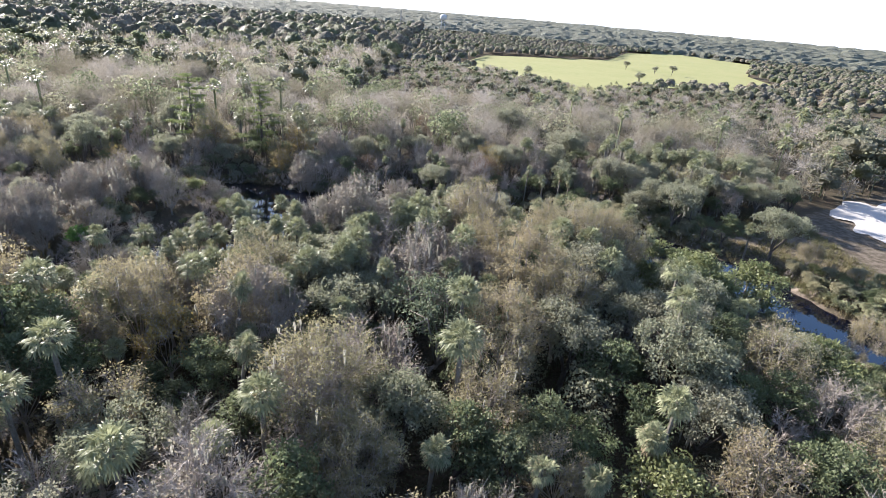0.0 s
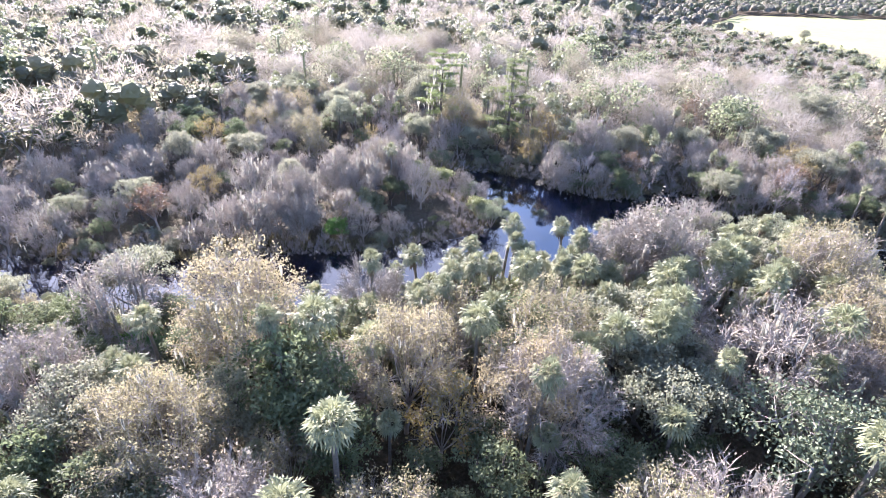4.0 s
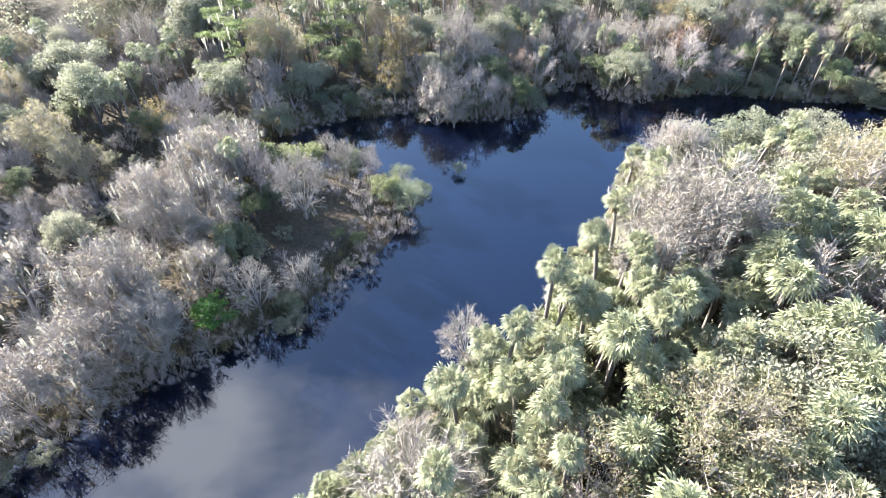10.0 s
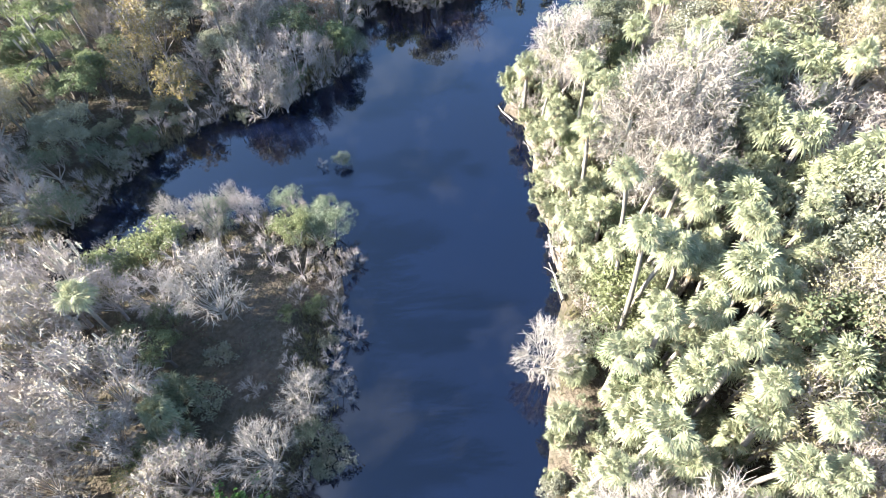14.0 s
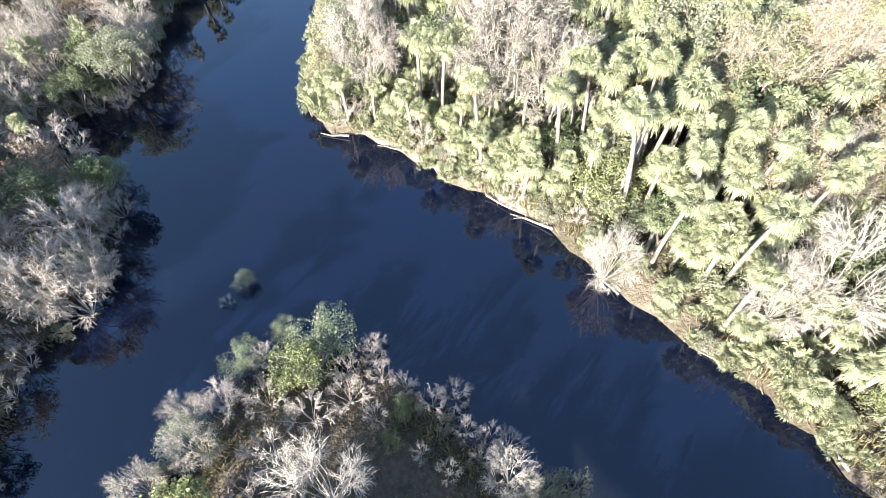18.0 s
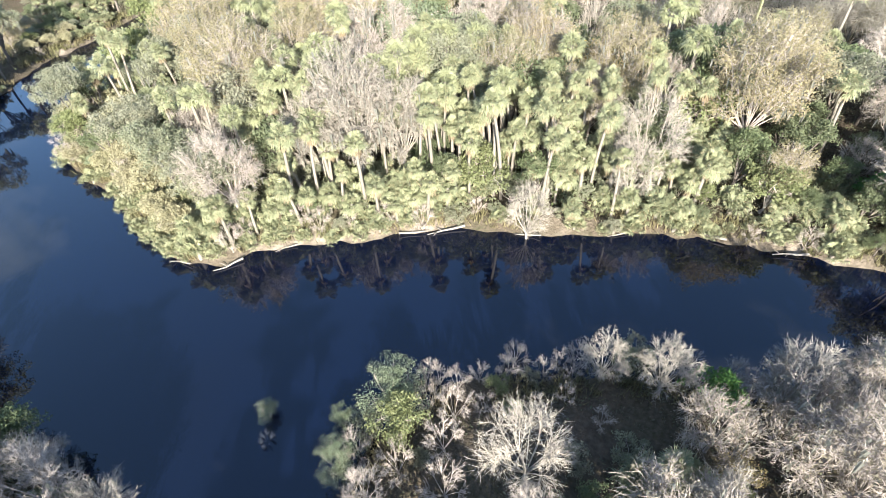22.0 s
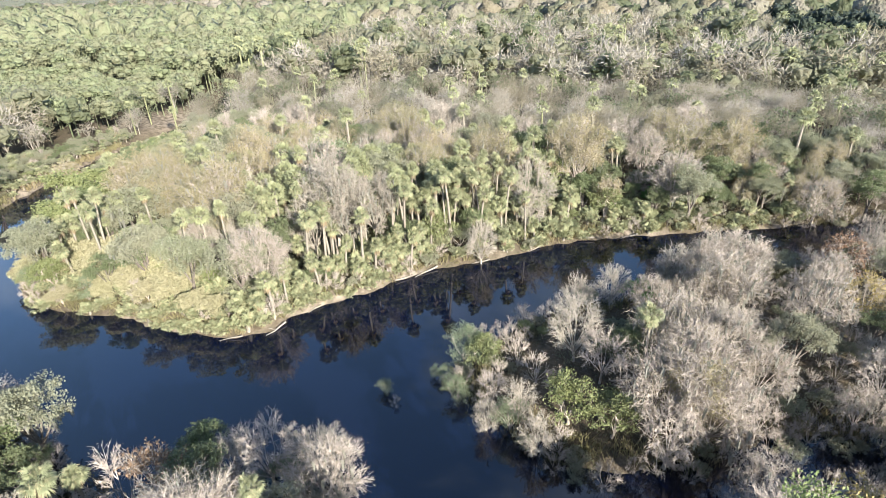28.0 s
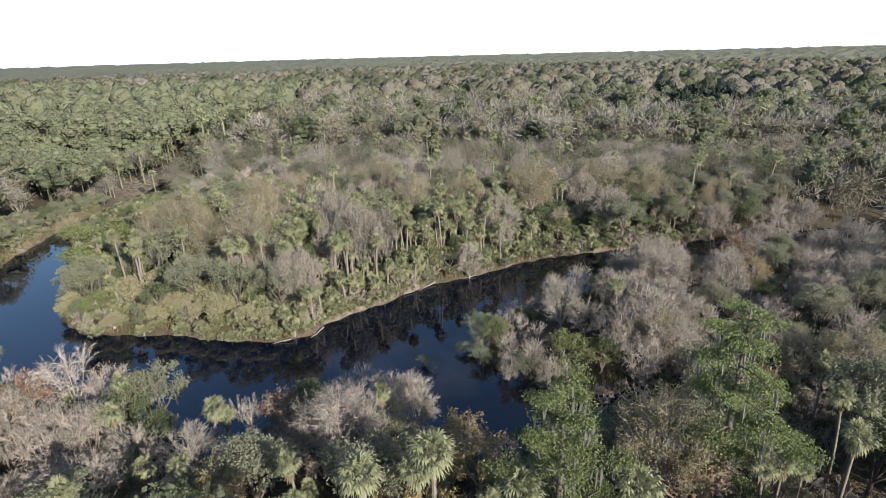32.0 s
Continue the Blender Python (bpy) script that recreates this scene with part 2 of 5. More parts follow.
def ground_mat():
    m, n, l, p = nodes_of("forest_floor")
    c = mix_rgb(n, l, noise_fac(n, l, 0.22, 6), (0.055, 0.042, 0.03), (0.04, 0.04, 0.022))
    c = mix_rgb(n, l, noise_fac(n, l, 2.3, 6), c, (0.085, 0.068, 0.05))
    near = n.new("ShaderNodeAttribute")
    near.attribute_name = "shore"
    sandy = mix_rgb(n, l, noise_fac(n, l, 0.7, 8, 0.38, 0.62), (0.21, 0.175, 0.14), (0.08, 0.066, 0.05))
    c = mix_rgb(n, l, near.outputs["Fac"], c, sandy)
    l.new(c, p.inputs["Base Color"])
    p.inputs["Roughness"].default_value = 0.95
    p.inputs["Specular IOR Level"].default_value = 0.05
    bp = n.new("ShaderNodeBump")
    bp.inputs["Strength"].default_value, bp.inputs["Distance"].default_value = 0.6, 0.2
    l.new(noise_fac(n, l, 3.0, 8), bp.inputs["Height"])
    l.new(bp.outputs["Normal"], p.inputs["Normal"])
    return m


def water_mat():
    m, n, l, p = nodes_of("river_water")
    c = mix_rgb(n, l, noise_fac(n, l, 0.05, 3), (0.0010, 0.0026, 0.0098), (0.0016, 0.0025, 0.0070))
    l.new(c, p.inputs["Base Color"])
    p.inputs["Roughness"].default_value = 0.03
    p.inputs["IOR"].default_value = 1.6
    bp = n.new("ShaderNodeBump")
    bp.inputs["Strength"].default_value, bp.inputs["Distance"].default_value = 0.02, 0.03
    l.new(noise_fac(n, l, 0.9, 2), bp.inputs["Height"])
    l.new(bp.outputs["Normal"], p.inputs["Normal"])
    return m


def soil_mat(name, a, b, scale, rough=0.95):
    m, n, l, p = nodes_of(name)
    c = mix_rgb(n, l, noise_fac(n, l, scale, 6), a, b)
    c = mix_rgb(n, l, noise_fac(n, l, scale * 12, 4), c, b)
    l.new(c, p.inputs["Base Color"])
    p.inputs["Specular IOR Level"].default_value = 0.1
    p.inputs["Roughness"].default_value = rough
    return m


GROUND, WATER = ground_mat(), water_mat()
SAND = soil_mat("white_sand", (0.468, 0.456, 0.444), (0.36, 0.336, 0.312), 0.15)
PASTURE = soil_mat("pasture_grass", (0.162, 0.18, 0.066), (0.216, 0.21, 0.096), 0.02)
WOOD_DEAD = bark_mat("driftwood", (0.212, 0.193, 0.169), (0.139, 0.123, 0.104), 4)
CANOPY = leaf_mat("distant_canopy", (0.156, 0.148, 0.113), (0.078, 0.0858, 0.0585), (0.0975, 0.104, 0.0715), 0.1, 0.9, single=False, relief=True)
HAZE_WALL = soil_mat("pale_paint", (0.48, 0.48, 0.48), (0.432, 0.432, 0.432), 0.5, 0.6)
STEEL = soil_mat("galvanised_steel", (0.27, 0.276, 0.288), (0.228, 0.234, 0.24), 0.5, 0.5)


# ---- mesh helpers ----
class Buf:
    """A list of points and faces that grows into one mesh."""

    def __init__(self):
        self.v, self.f = [], []

    def tri(self, a, b, c):
        i = len(self.v)
        self.v += [tuple(a), tuple(b), tuple(c)]
        self.f.append((i, i + 1, i + 2))

    def quad(self, a, b, c, d):
        i = len(self.v)
        self.v += [tuple(a), tuple(b), tuple(c), tuple(d)]
        self.f.append((i, i + 1, i + 2, i + 3))

    def tube(self, pts, radii, sides=6):
        """A bark-covered limb along pts, tapered by radii, closed at its end."""
        i0, axis = len(self.v), None
        for k, p in enumerate(pts):
            d = (pts[min(k + 1, len(pts) - 1)] - pts[max(k - 1, 0)]).normalized()
            axis = axis or (Vector((0, 0, 1)) if abs(d.z) < 0.9 else Vector((1, 0, 0)))
            u = d.cross(axis).normalized()
            w = d.cross(u)
            for s in range(sides):
                a = 2 * math.pi * s / sides
                self.v.append(tuple(p + radii[k] * (math.cos(a) * u + math.sin(a) * w)))
        for k in range(len(pts) - 1):
            for s in range(sides):
                a, b = i0 + k * sides + s, i0 + k * sides + (s + 1) % sides
                self.f.append((a, b, b + sides, a + sides))
        self.f.append(tuple(i0 + (len(pts) - 1) * sides + s for s in range(sides)))

    def twig(self, p, q, w):
        """A thin three-sided twig that ends in a point."""
        d = (q - p).normalized()
        u = d.cross(Vector((0.3, 0.2, 1))).normalized() * w
        x = d.cross(u.normalized()) * w
        i = len(self.v)
        self.v += [tuple(p + u), tuple(p - 0.5 * u + 0.87 * x), tuple(p - 0.5 * u - 0.87 * x), tuple(q)]
        self.f += [(i, i + 1, i + 3), (i + 1, i + 2, i + 3), (i + 2, i, i + 3)]

    def mesh(self, name, mat, smooth=False):
        me = bpy.data.meshes.new(name)
        me.from_pydata(self.v, [], self.f)
        me.materials.append(mat)
        if smooth:
            me.shade_smooth()
        me.update()
        return me


def part(name, buf, mat, parent, label="", smooth=False):
    ob = new(name, buf.mesh(name, mat, smooth))
    ob.parent = parent
    if label:
        ob["label"] = label
    return ob


def rnd_dir(r, up=0.0):
    v = Vector((r.gauss(0, 1), r.gauss(0, 1), r.gauss(0, 1) + up))
    return v.normalized()


# ---- the plan: river and banks ----
SOUTH_BANK = [(-330, -60), (-240, -25), (-170, 20), (-130, 38), (-104, 46), (-88, 50), (-69, 56.5), (-58, 60.5), (-51, 63.5), (-46, 66.5), (-40, 71), (-35, 75.5),
              (-28, 79), (-24, 83.5), (-20, 88.5), (-16, 92), (-12.5, 96), (-11, 100.5), (-7, 103.8), (2, 104.3),
              (12, 103), (20, 103.5), (28, 104), (37, 99), (41, 91), (47, 84), (55, 75), (63, 65), (70, 57), (75, 45), (75, 28), (76, 8), (82, -20), (102, -60)]
EAST_BANK = [(112, -64), (90, -20), (84, 8), (83, 30), (81, 44), (78, 58), (75, 70), (69, 84), (67, 93), (61, 101), (53, 108), (45, 115), (36, 119), (27, 121)]
NORTH_BANK = [(15, 126), (4, 124.5), (-2, 127), (-5, 134), (-9, 132), (-14, 125), (-20, 122.5), (-30, 122.5), (-37, 126), (-47, 126.5), (-54, 123.5), (-63, 119), (-74, 112), (-82, 108)]
WEST_SHORE = [(-83, 105), (-74, 107), (-62, 113.5), (-55, 116.5), (-47, 113), (-41, 110), (-37.5, 104), (-38.5, 97.5), (-42, 92.5),
              (-46.5, 89), (-50, 85), (-55, 82), (-63, 79), (-68, 75), (-74, 71), (-82, 66), (-90, 63), (-102, 58), (-130, 52), (-170, 36), (-235, -8), (-330, -40)]
RIVER = SOUTH_BANK + EAST_BANK + NORTH_BANK + WEST_SHORE


CLEARING = [(46, 117), (62, 104), (74, 95), (88, 84), (140, 108), (152, 168), (112, 141), (90, 128), (73, 122), (60, 119)]
# a shaded clearing, filled with near-black trees in place of its shade
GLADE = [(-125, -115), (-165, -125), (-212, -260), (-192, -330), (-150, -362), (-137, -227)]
FIELD = [(8, 461), (45, 602), (200, 690), (290, 905), (415, 1010), (470, 860), (330, 607), (300, 482), (262, 450), (172, 420), (84, 330), (62, 380)]


def inside(poly, x, y):
    x, y = np.asarray(x, float), np.asarray(y, float)
    hit = np.zeros(x.shape, bool)
    for k in range(len(poly)):
        (ax, ay), (bx, by) = poly[k], poly[(k + 1) % len(poly)]
        if ay != by:
            hit ^= ((ay > y) != (by > y)) & (x < ax + (y - ay) / (by - ay) * (bx - ax))
    return hit


def bank_distance(px, py):
    """Metres from the water's edge for arrays of places: plus on land, minus in the river."""
    px, py = np.asarray(px, float), np.asarray(py, float)
    best, inside = np.full(px.shape, 1e9), np.zeros(px.shape, bool)
    for k in range(len(RIVER)):
        (ax, ay), (bx, by) = RIVER[k], RIVER[(k + 1) % len(RIVER)]
        dx, dy = bx - ax, by - ay
        s = np.clip(((px - ax) * dx + (py - ay) * dy) / (dx * dx + dy * dy), 0, 1)
        best = np.minimum(best, np.hypot(px - ax - s * dx, py - ay - s * dy))
        if ay != by:
            inside ^= ((ay > py) != (by > py)) & (px < ax + (py - ay) / (by - ay) * dx)
    return np.where(inside, -best, best)


def south_side(px, py):
    """True on the cut banks of the palm point and the far east side, false on the low island and the north shore."""
    return (py < 66 + 0.75 * (px + 66)) & (py < 112) | (px > 40)


def wave(px, py, k=1.0):
    return (np.sin(px * 0.61 * k + 1.3 * np.sin(py * 0.37 * k)) + np.sin(py * 0.53 * k + 1.7 * np.sin(px * 0.29 * k + 1))) * 0.5


def ground_height(px, py):
    px, py = np.asarray(px, float), np.asarray(py, float)
    d = bank_distance(px, py) - np.where(south_side(px, py), 0.0, 1.8) + 0.55 * wave(px, py, 1.9) + 0.35 * wave(py, px, 4.1)
    # the outer (south) shore is a low cut bank, the island's is flat
    steep = np.where(south_side(px, py), 0.9, 0.3)
    z = np.where(d > 0, 1.25 * (1 - np.exp(-d * steep)), np.maximum(d * 0.45, -2.2))
    return z + np.where(d > 2, 0.25 * wave(px, py, 0.35), 0)


def grid_lines(lo, hi, step, far, grow=1.16):
    a, out, w = list(np.arange(lo, hi + 0.01, step)), [], step
    x = a[0]
    left = []
    while x > -far:
        w *= grow
        x -= w
        left.append(max(x, -far))
    x, w = a[-1], step
    while x < far:
        w *= grow
        x += w
        out.append(min(x, far))
    return np.array(left[::-1] + a + out)


def sheet(name, xs, ys, zs, mat):
    nx, ny = len(xs), len(ys)
    gx, gy = np.meshgrid(xs, ys)
    v = np.stack([gx, gy, zs], -1).reshape(-1, 3)
    i = (np.arange(ny - 1)[:, None] * nx + np.arange(nx - 1)).ravel()
    f = np.stack([i, i + 1, i + 1 + nx, i + nx], -1)
    me = bpy.data.meshes.new(name)
    me.from_pydata(v.tolist(), [], f.tolist())
    me.materials.append(mat)
    me.shade_smooth()
    return new(name, me)


gxs, gys = grid_lines(-135, 105, 1.6, 4850), grid_lines(5, 165, 1.6, 4850)
GX, GY = np.meshgrid(gxs, gys)
ground = sheet("ground", gxs, gys, ground_height(GX, GY), GROUND)
tagged(ground, "brown leaf-littered forest floor with pale sandy river banks", "ground", kind="structure")
shore = ground.data.attributes.new("shore", "FLOAT", "POINT")
edge = bank_distance(GX, GY) - np.where(south_side(GX, GY), 0.0, 1.8)
sandy = np.clip(1.3 - np.abs(edge - 0.5) / 1.5, 0, 1) * np.clip(0.28 + 0.75 * wave(GX, GY, 0.45) + 0.35 * wave(GY, GX, 1.1), 0.04, 1) * np.where(south_side(GX, GY), 1, 0.15) * (GY > 30)
for cx, cy, rx, ry in ((-24.5, 82.2, 3.6, 2.6), (-60, 58.8, 3.5, 2.0), (-14, 96.5, 2.4, 3.0), (27, 122.5, 4.0, 3.0), (34, 121, 7.0, 2.0), (41, 118, 4.0, 2.0), (82, 50, 3.0, 7.0), (96, 2, 12.0, 15.0), (79, 64, 3.0, 6.0)):
    sandy = np.maximum(sandy, 1.4 * np.exp(-((GX - cx) / rx) ** 2 - ((GY - cy) / ry) ** 2))
sandy = np.maximum(sandy, 0.55 * inside(CLEARING, GX, GY))
shore.data.foreach_set("value", np.clip(sandy, 0, 1).ravel().astype(np.float32))

wb = Buf()
for x0 in range(-340, 140, 40):
    for y0 in range(-80, 160, 40):
        wb.quad((x0, y0, 0), (x0 + 40, y0, 0), (x0 + 40, y0 + 40, 0), (x0, y0 + 40, 0))
water = new("water", wb.mesh("water", WATER))
tagged(water, "still dark blue river water mirroring sky and trees", "river", kind="structure")


def gz(x, y):
    return float(ground_height(x, y))


# ---- plants: one function for each kind, at natural size with the base at the origin ----
def fan_leaf(buf, r, base, out, stalk, radius, segs=17):
    """A palm leaf: a stalk and a folded fan of drooping fingers."""
    side = out.cross(Vector((0, 0, 1)))
    side = (side if side.length > 0.1 else Vector((1, 0, 0))).normalized()
    side = (side + 0.25 * rnd_dir(r)).normalized()
    nrm = side.cross(out).normalized()
    hub = base + out * stalk - Vector((0, 0, 0.04 * stalk))
    buf.quad(base + side * 0.03, base - side * 0.03, hub - side * 0.02, hub + side * 0.02)
    for k in range(segs):
        a = radians(-105 + 210 * (k + 0.5) / segs + r.uniform(-5, 5))
        d = (math.cos(a) * out + math.sin(a) * side).normalized()
        d = (d - 0.30 * abs(math.sin(a)) * nrm + 0.12 * (k % 2) * nrm).normalized()
        w = side * math.cos(a) - out * math.sin(a)
        n = radius * r.uniform(0.85, 1.1) * (0.72 + 0.28 * math.cos(a))
        m = hub + d * n * 0.55
        tip = hub + d * n * 0.93 - Vector((0, 0, n * r.uniform(0.12, 0.42)))
        ww = 0.75 * radius / segs
        i = len(buf.v)
        buf.v += [tuple(hub), tuple(m + w * ww), tuple(m - w * ww), tuple(tip)]
        buf.f += [(i, i + 1, i + 2), (i + 2, i + 1, i + 3)]


def cabbage_palm(seed, height=11.0, leaves=38):
    r = random.Random(seed)
    root = new("cabbage_palm")
    lean = Vector((r.uniform(-0.09, 0.09), r.uniform(-0.09, 0.09), 0))
    pts = [Vector((lean.x * h * h / height, lean.y * h * h / height, h)) for h in np.linspace(-0.3, height, 9)]
    b = Buf()
    b.tube(pts, [0.21 - 0.007 * k + r.uniform(-0.012, 0.012) for k in range(9)], 7)
    part("trunk", b, PALM_BARK, root, smooth=True)
    top = pts[-1]
    b, dead = Buf(), Buf()
    full = r.uniform(0.85, 1.1)
    for k in range(leaves):
        f = k / leaves
        el = radians(86 - 128 * f ** 0.85 + r.uniform(-13, 13))
        az = k * 2.39996 + r.uniform(-0.45, 0.45)
        out = Vector((math.cos(el) * math.cos(az), math.cos(el) * math.sin(az), math.sin(el)))
        fan_leaf(b, r, top + Vector((0, 0, r.uniform(-0.25, 0.25))), out, full * r.uniform(0.45, 1.05), full * r.uniform(0.62, 0.98), 15)
    for k in range(9):
        az = k * 0.7 + r.uniform(-0.3, 0.3)
        out = Vector((0.35 * math.cos(az), 0.35 * math.sin(az), -0.94)).normalized()
        fan_leaf(dead, r, top - Vector((0, 0, 0.3)), out, r.uniform(0.5, 0.9), 0.7, 6)
    part("crown", b, PALM_LEAF, root)
    part("dead_fronds", dead, PALM_DEAD, root, "dry brown hanging fronds")
    return root


def palmetto_bush(seed):
    r = random.Random(seed)
    root = new("palmetto_bush")
    stems, b = Buf(), Buf()
    for s in range(5):
        a = s * 1.27 + r.random()
        p = Vector((0.6 * math.cos(a), 0.6 * math.sin(a), 0))
        for k in range(14):
            az, el = k * 2.4 + r.random(), radians(r.uniform(15, 80))
            out = Vector((math.cos(el) * math.cos(az), math.cos(el) * math.sin(az), math.sin(el)))
            fan_leaf(b, r, p + Vector((0, 0, 0.6)), out, r.uniform(0.6, 1.2), r.uniform(0.7, 0.95), 13)
    stems.tube([Vector((0, 0, -0.3)), Vector((0, 0, 0.7))], [0.26, 0.18], 7)
    part("stem", stems, PALM_BARK, root)
    part("crown", b, PALM_LEAF, root)
    return root


def hang_moss(buf, r, tips, count, longest):
    """Ragged grey strands that hang from the limbs."""
    for k in range(count):
        p = r.choice(tips)[0] + 0.3 * rnd_dir(r)
        n = longest * r.uniform(0.3, 1.0)
        for a in (0, 1.57):
            w = Vector((math.cos(a), math.sin(a), 0)) * r.uniform(0.07, 0.16)
            sway = Vector((r.uniform(-0.1, 0.1), r.uniform(-0.1, 0.1), 0))
            buf.quad(p + w, p - w, p - w * 0.7 + sway - Vector((0, 0, n * 0.6)), p + w * 0.7 + sway - Vector((0, 0, n * 0.55)))
            buf.tri(p + w * 0.7 + sway - Vector((0, 0, n * 0.55)), p - w * 0.7 + sway - Vector((0, 0, n * 0.6)), p + sway - Vector((0, 0, n)))


def bare_tree(seed, height, wide, bark=None, moss=0, name="bare_tree", lobes=11, shoots=16, twigs=11, low=0.25, fine=0.014, leaf=None, leaves=0, size=0.12, radial=0.6):
    """A winter tree: limbs that end in rounded lobes of fine shoots and twigs, with gaps between the lobes."""
    r = random.Random(seed)
    root = new(name)
    trunk, br, tips = Buf(), Buf(), []
    k0 = 0.011 * height + 0.04
    fork = Vector((r.uniform(-0.03, 0.03) * height, r.uniform(-0.03, 0.03) * height, height * low))
    trunk.tube([Vector((0, 0, -0.3)), Vector((0, 0, 0.15)), fork * 0.5, fork], [k0 * 1.7, k0 * 1.3, k0 * 1.05, k0], 7)
    mid = Vector((0, 0, height * (0.46 + 0.5 * low)))
    semi = Vector((wide, wide, height * (0.54 - 0.5 * low)))
    for k in range(lobes):
        a = k * 2.39996 + r.uniform(-0.5, 0.5)
        lift = 1.0 - 1.6 * (k + 0.5) / lobes + r.uniform(-0.12, 0.12)
        flat = math.sqrt(max(0.05, 1 - lift * lift))
        d = Vector((math.cos(a) * flat, math.sin(a) * flat, lift))
        f = r.uniform(0.5, 0.72)
        c = mid + Vector((d.x * semi.x, d.y * semi.y, d.z * semi.z)) * f
        rad = r.uniform(0.32, 0.46)
        bow = fork.lerp(c, 0.5) + Vector((d.x, d.y, 0)) * wide * 0.1 + rnd_dir(r) * 0.08 * wide
        start = fork * r.uniform(0.8, 1.0)
        br.tube([start, bow, c], [k0 * 0.36, k0 * 0.24, k0 * 0.11], 5)
        for q in range(shoots):
            g = (rnd_dir(r) + radial * d + Vector((0, 0, 0.15))).normalized()
            e = c + Vector((g.x * semi.x, g.y * semi.y, g.z * min(semi.z, wide))) * rad * r.uniform(0.75, 1.15)
            s0 = bow.lerp(c, r.uniform(0.35, 1.0))
            m = s0.lerp(e, 0.5) + rnd_dir(r) * 0.07 * wide
            br.twig(s0, m + (m - s0) * 0.3, k0 * 0.1 + 0.008)
            br.twig(m, e, k0 * 0.07 + 0.008)
            tips.append((e, g, 0))
            tips.append((m, g, 0))
            n = rad * wide
            for t in range(twigs):
                u = r.uniform(0.15, 1.0)
                p = s0.lerp(m, u * 2) if u < 0.5 else m.lerp(e, u * 2 - 1)
                dd = (g + 0.85 * rnd_dir(r)).normalized()
                x = dd.cross(rnd_dir(r)).normalized() * fine
                br.tri(p + x, p - x, p + dd * n * r.uniform(0.25, 0.6))
    part("trunk", trunk, bark or GREY_BARK, root, smooth=True)
    part("twig_crown", br, bark or GREY_BARK, root)
    if moss:
        b = Buf()
        hang_moss(b, r, tips, moss, 1.7)
        tagged(part("moss", b, MOSS, root, "grey hanging moss"), kind="stuff")
    if leaf:
        b = Buf()
        for k in range(leaves):
            e, g, z = r.choice(tips)
            spray(b, r, e + rnd_dir(r) * (0.1 + 0.14 * wide * r.random()), size)
        tagged(part("foliage", b, leaf, root), kind="stuff")
    return root


def spray(b, r, p, s):
    """One small bent leaf spray."""
    u, w = rnd_dir(r), rnd_dir(r, 0.4)
    w = (w - u * w.dot(u)).normalized()
    s *= r.uniform(0.7, 1.35)
    i = len(b.v)
    b.v += [tuple(p - u * s), tuple(p + w * s * 0.55), tuple(p + u * s + Vector((0, 0, -0.3 * s))), tuple(p - w * s * 0.55)]
    b.f += [(i, i + 1, i + 2, i + 3)]


def leafy_tree(seed, height, width, name, leaf, bark=None, clumps=85, per=15, size=0.27, low=0.25, moss=0, flat=0.8, limbs=6):
    """A broad tree: forked limbs, each crowned by uneven clumps of leaves with gaps between."""
    r = random.Random(seed)
    root = new(name)
    trunk, b = Buf(), Buf()
    br = trunk
    h = height * low
    fork = Vector((r.uniform(-0.3, 0.3), r.uniform(-0.3, 0.3), h))
    k0 = max(0.09, height * 0.03)
    trunk.tube([Vector((0, 0, -0.3)), Vector((0, 0, 0.2)), fork * 0.6, fork], [k0 * 1.4, k0 * 1.05, k0 * 0.85, k0 * 0.8], 7)
    centre = Vector((0, 0, height * (0.5 + low * 0.45)))
    semi = Vector((width / 2, width / 2, height * (0.5 - low * 0.45)))
    lobes = []
    for k in range(limbs + 3):
        d = rnd_dir(r, 0.5)
        if d.z < -0.25:
            d.z *= -0.6
        lobes.append((centre + Vector((d.x * semi.x * 0.62, d.y * semi.y * 0.62, d.z * semi.z * 0.6)), r.uniform(0.34, 0.55)))
    for c, k in lobes[:limbs]:
        br.tube([fork * 0.9, fork.lerp(c, 0.5) + 0.3 * rnd_dir(r), c], [k0 * 0.5, k0 * 0.36, k0 * 0.15], 5)
    spots = []
    for k in range(clumps):
        c, rad = r.choice(lobes)
        d = rnd_dir(r, 0.35)
        p = c + Vector((d.x * semi.x, d.y * semi.y, d.z * semi.z * flat)) * rad * r.uniform(0.75, 1.12)
        p.z = max(p.z, height * 0.1)
        spots.append((p, d, 0))
        if r.random() < 0.5:
            br.twig(c, p, 0.03)
        n = r.uniform(0.45, 0.95) * width / 8 + 0.15
        for q in range(per):
            e = rnd_dir(r, 0.2)
            spray(b, r, p + Vector((e.x * n, e.y * n, e.z * n * 0.6)) * r.random() ** 0.4, size)
    part("trunk", trunk, bark or DARK_BARK, root, smooth=True)
    part("crown", b, leaf, root)
    if moss:
        m = Buf()
        hang_moss(m, r, spots, moss, 1.6)
        tagged(part("moss", m, MOSS, root, "grey hanging moss"), kind="stuff")
    return root


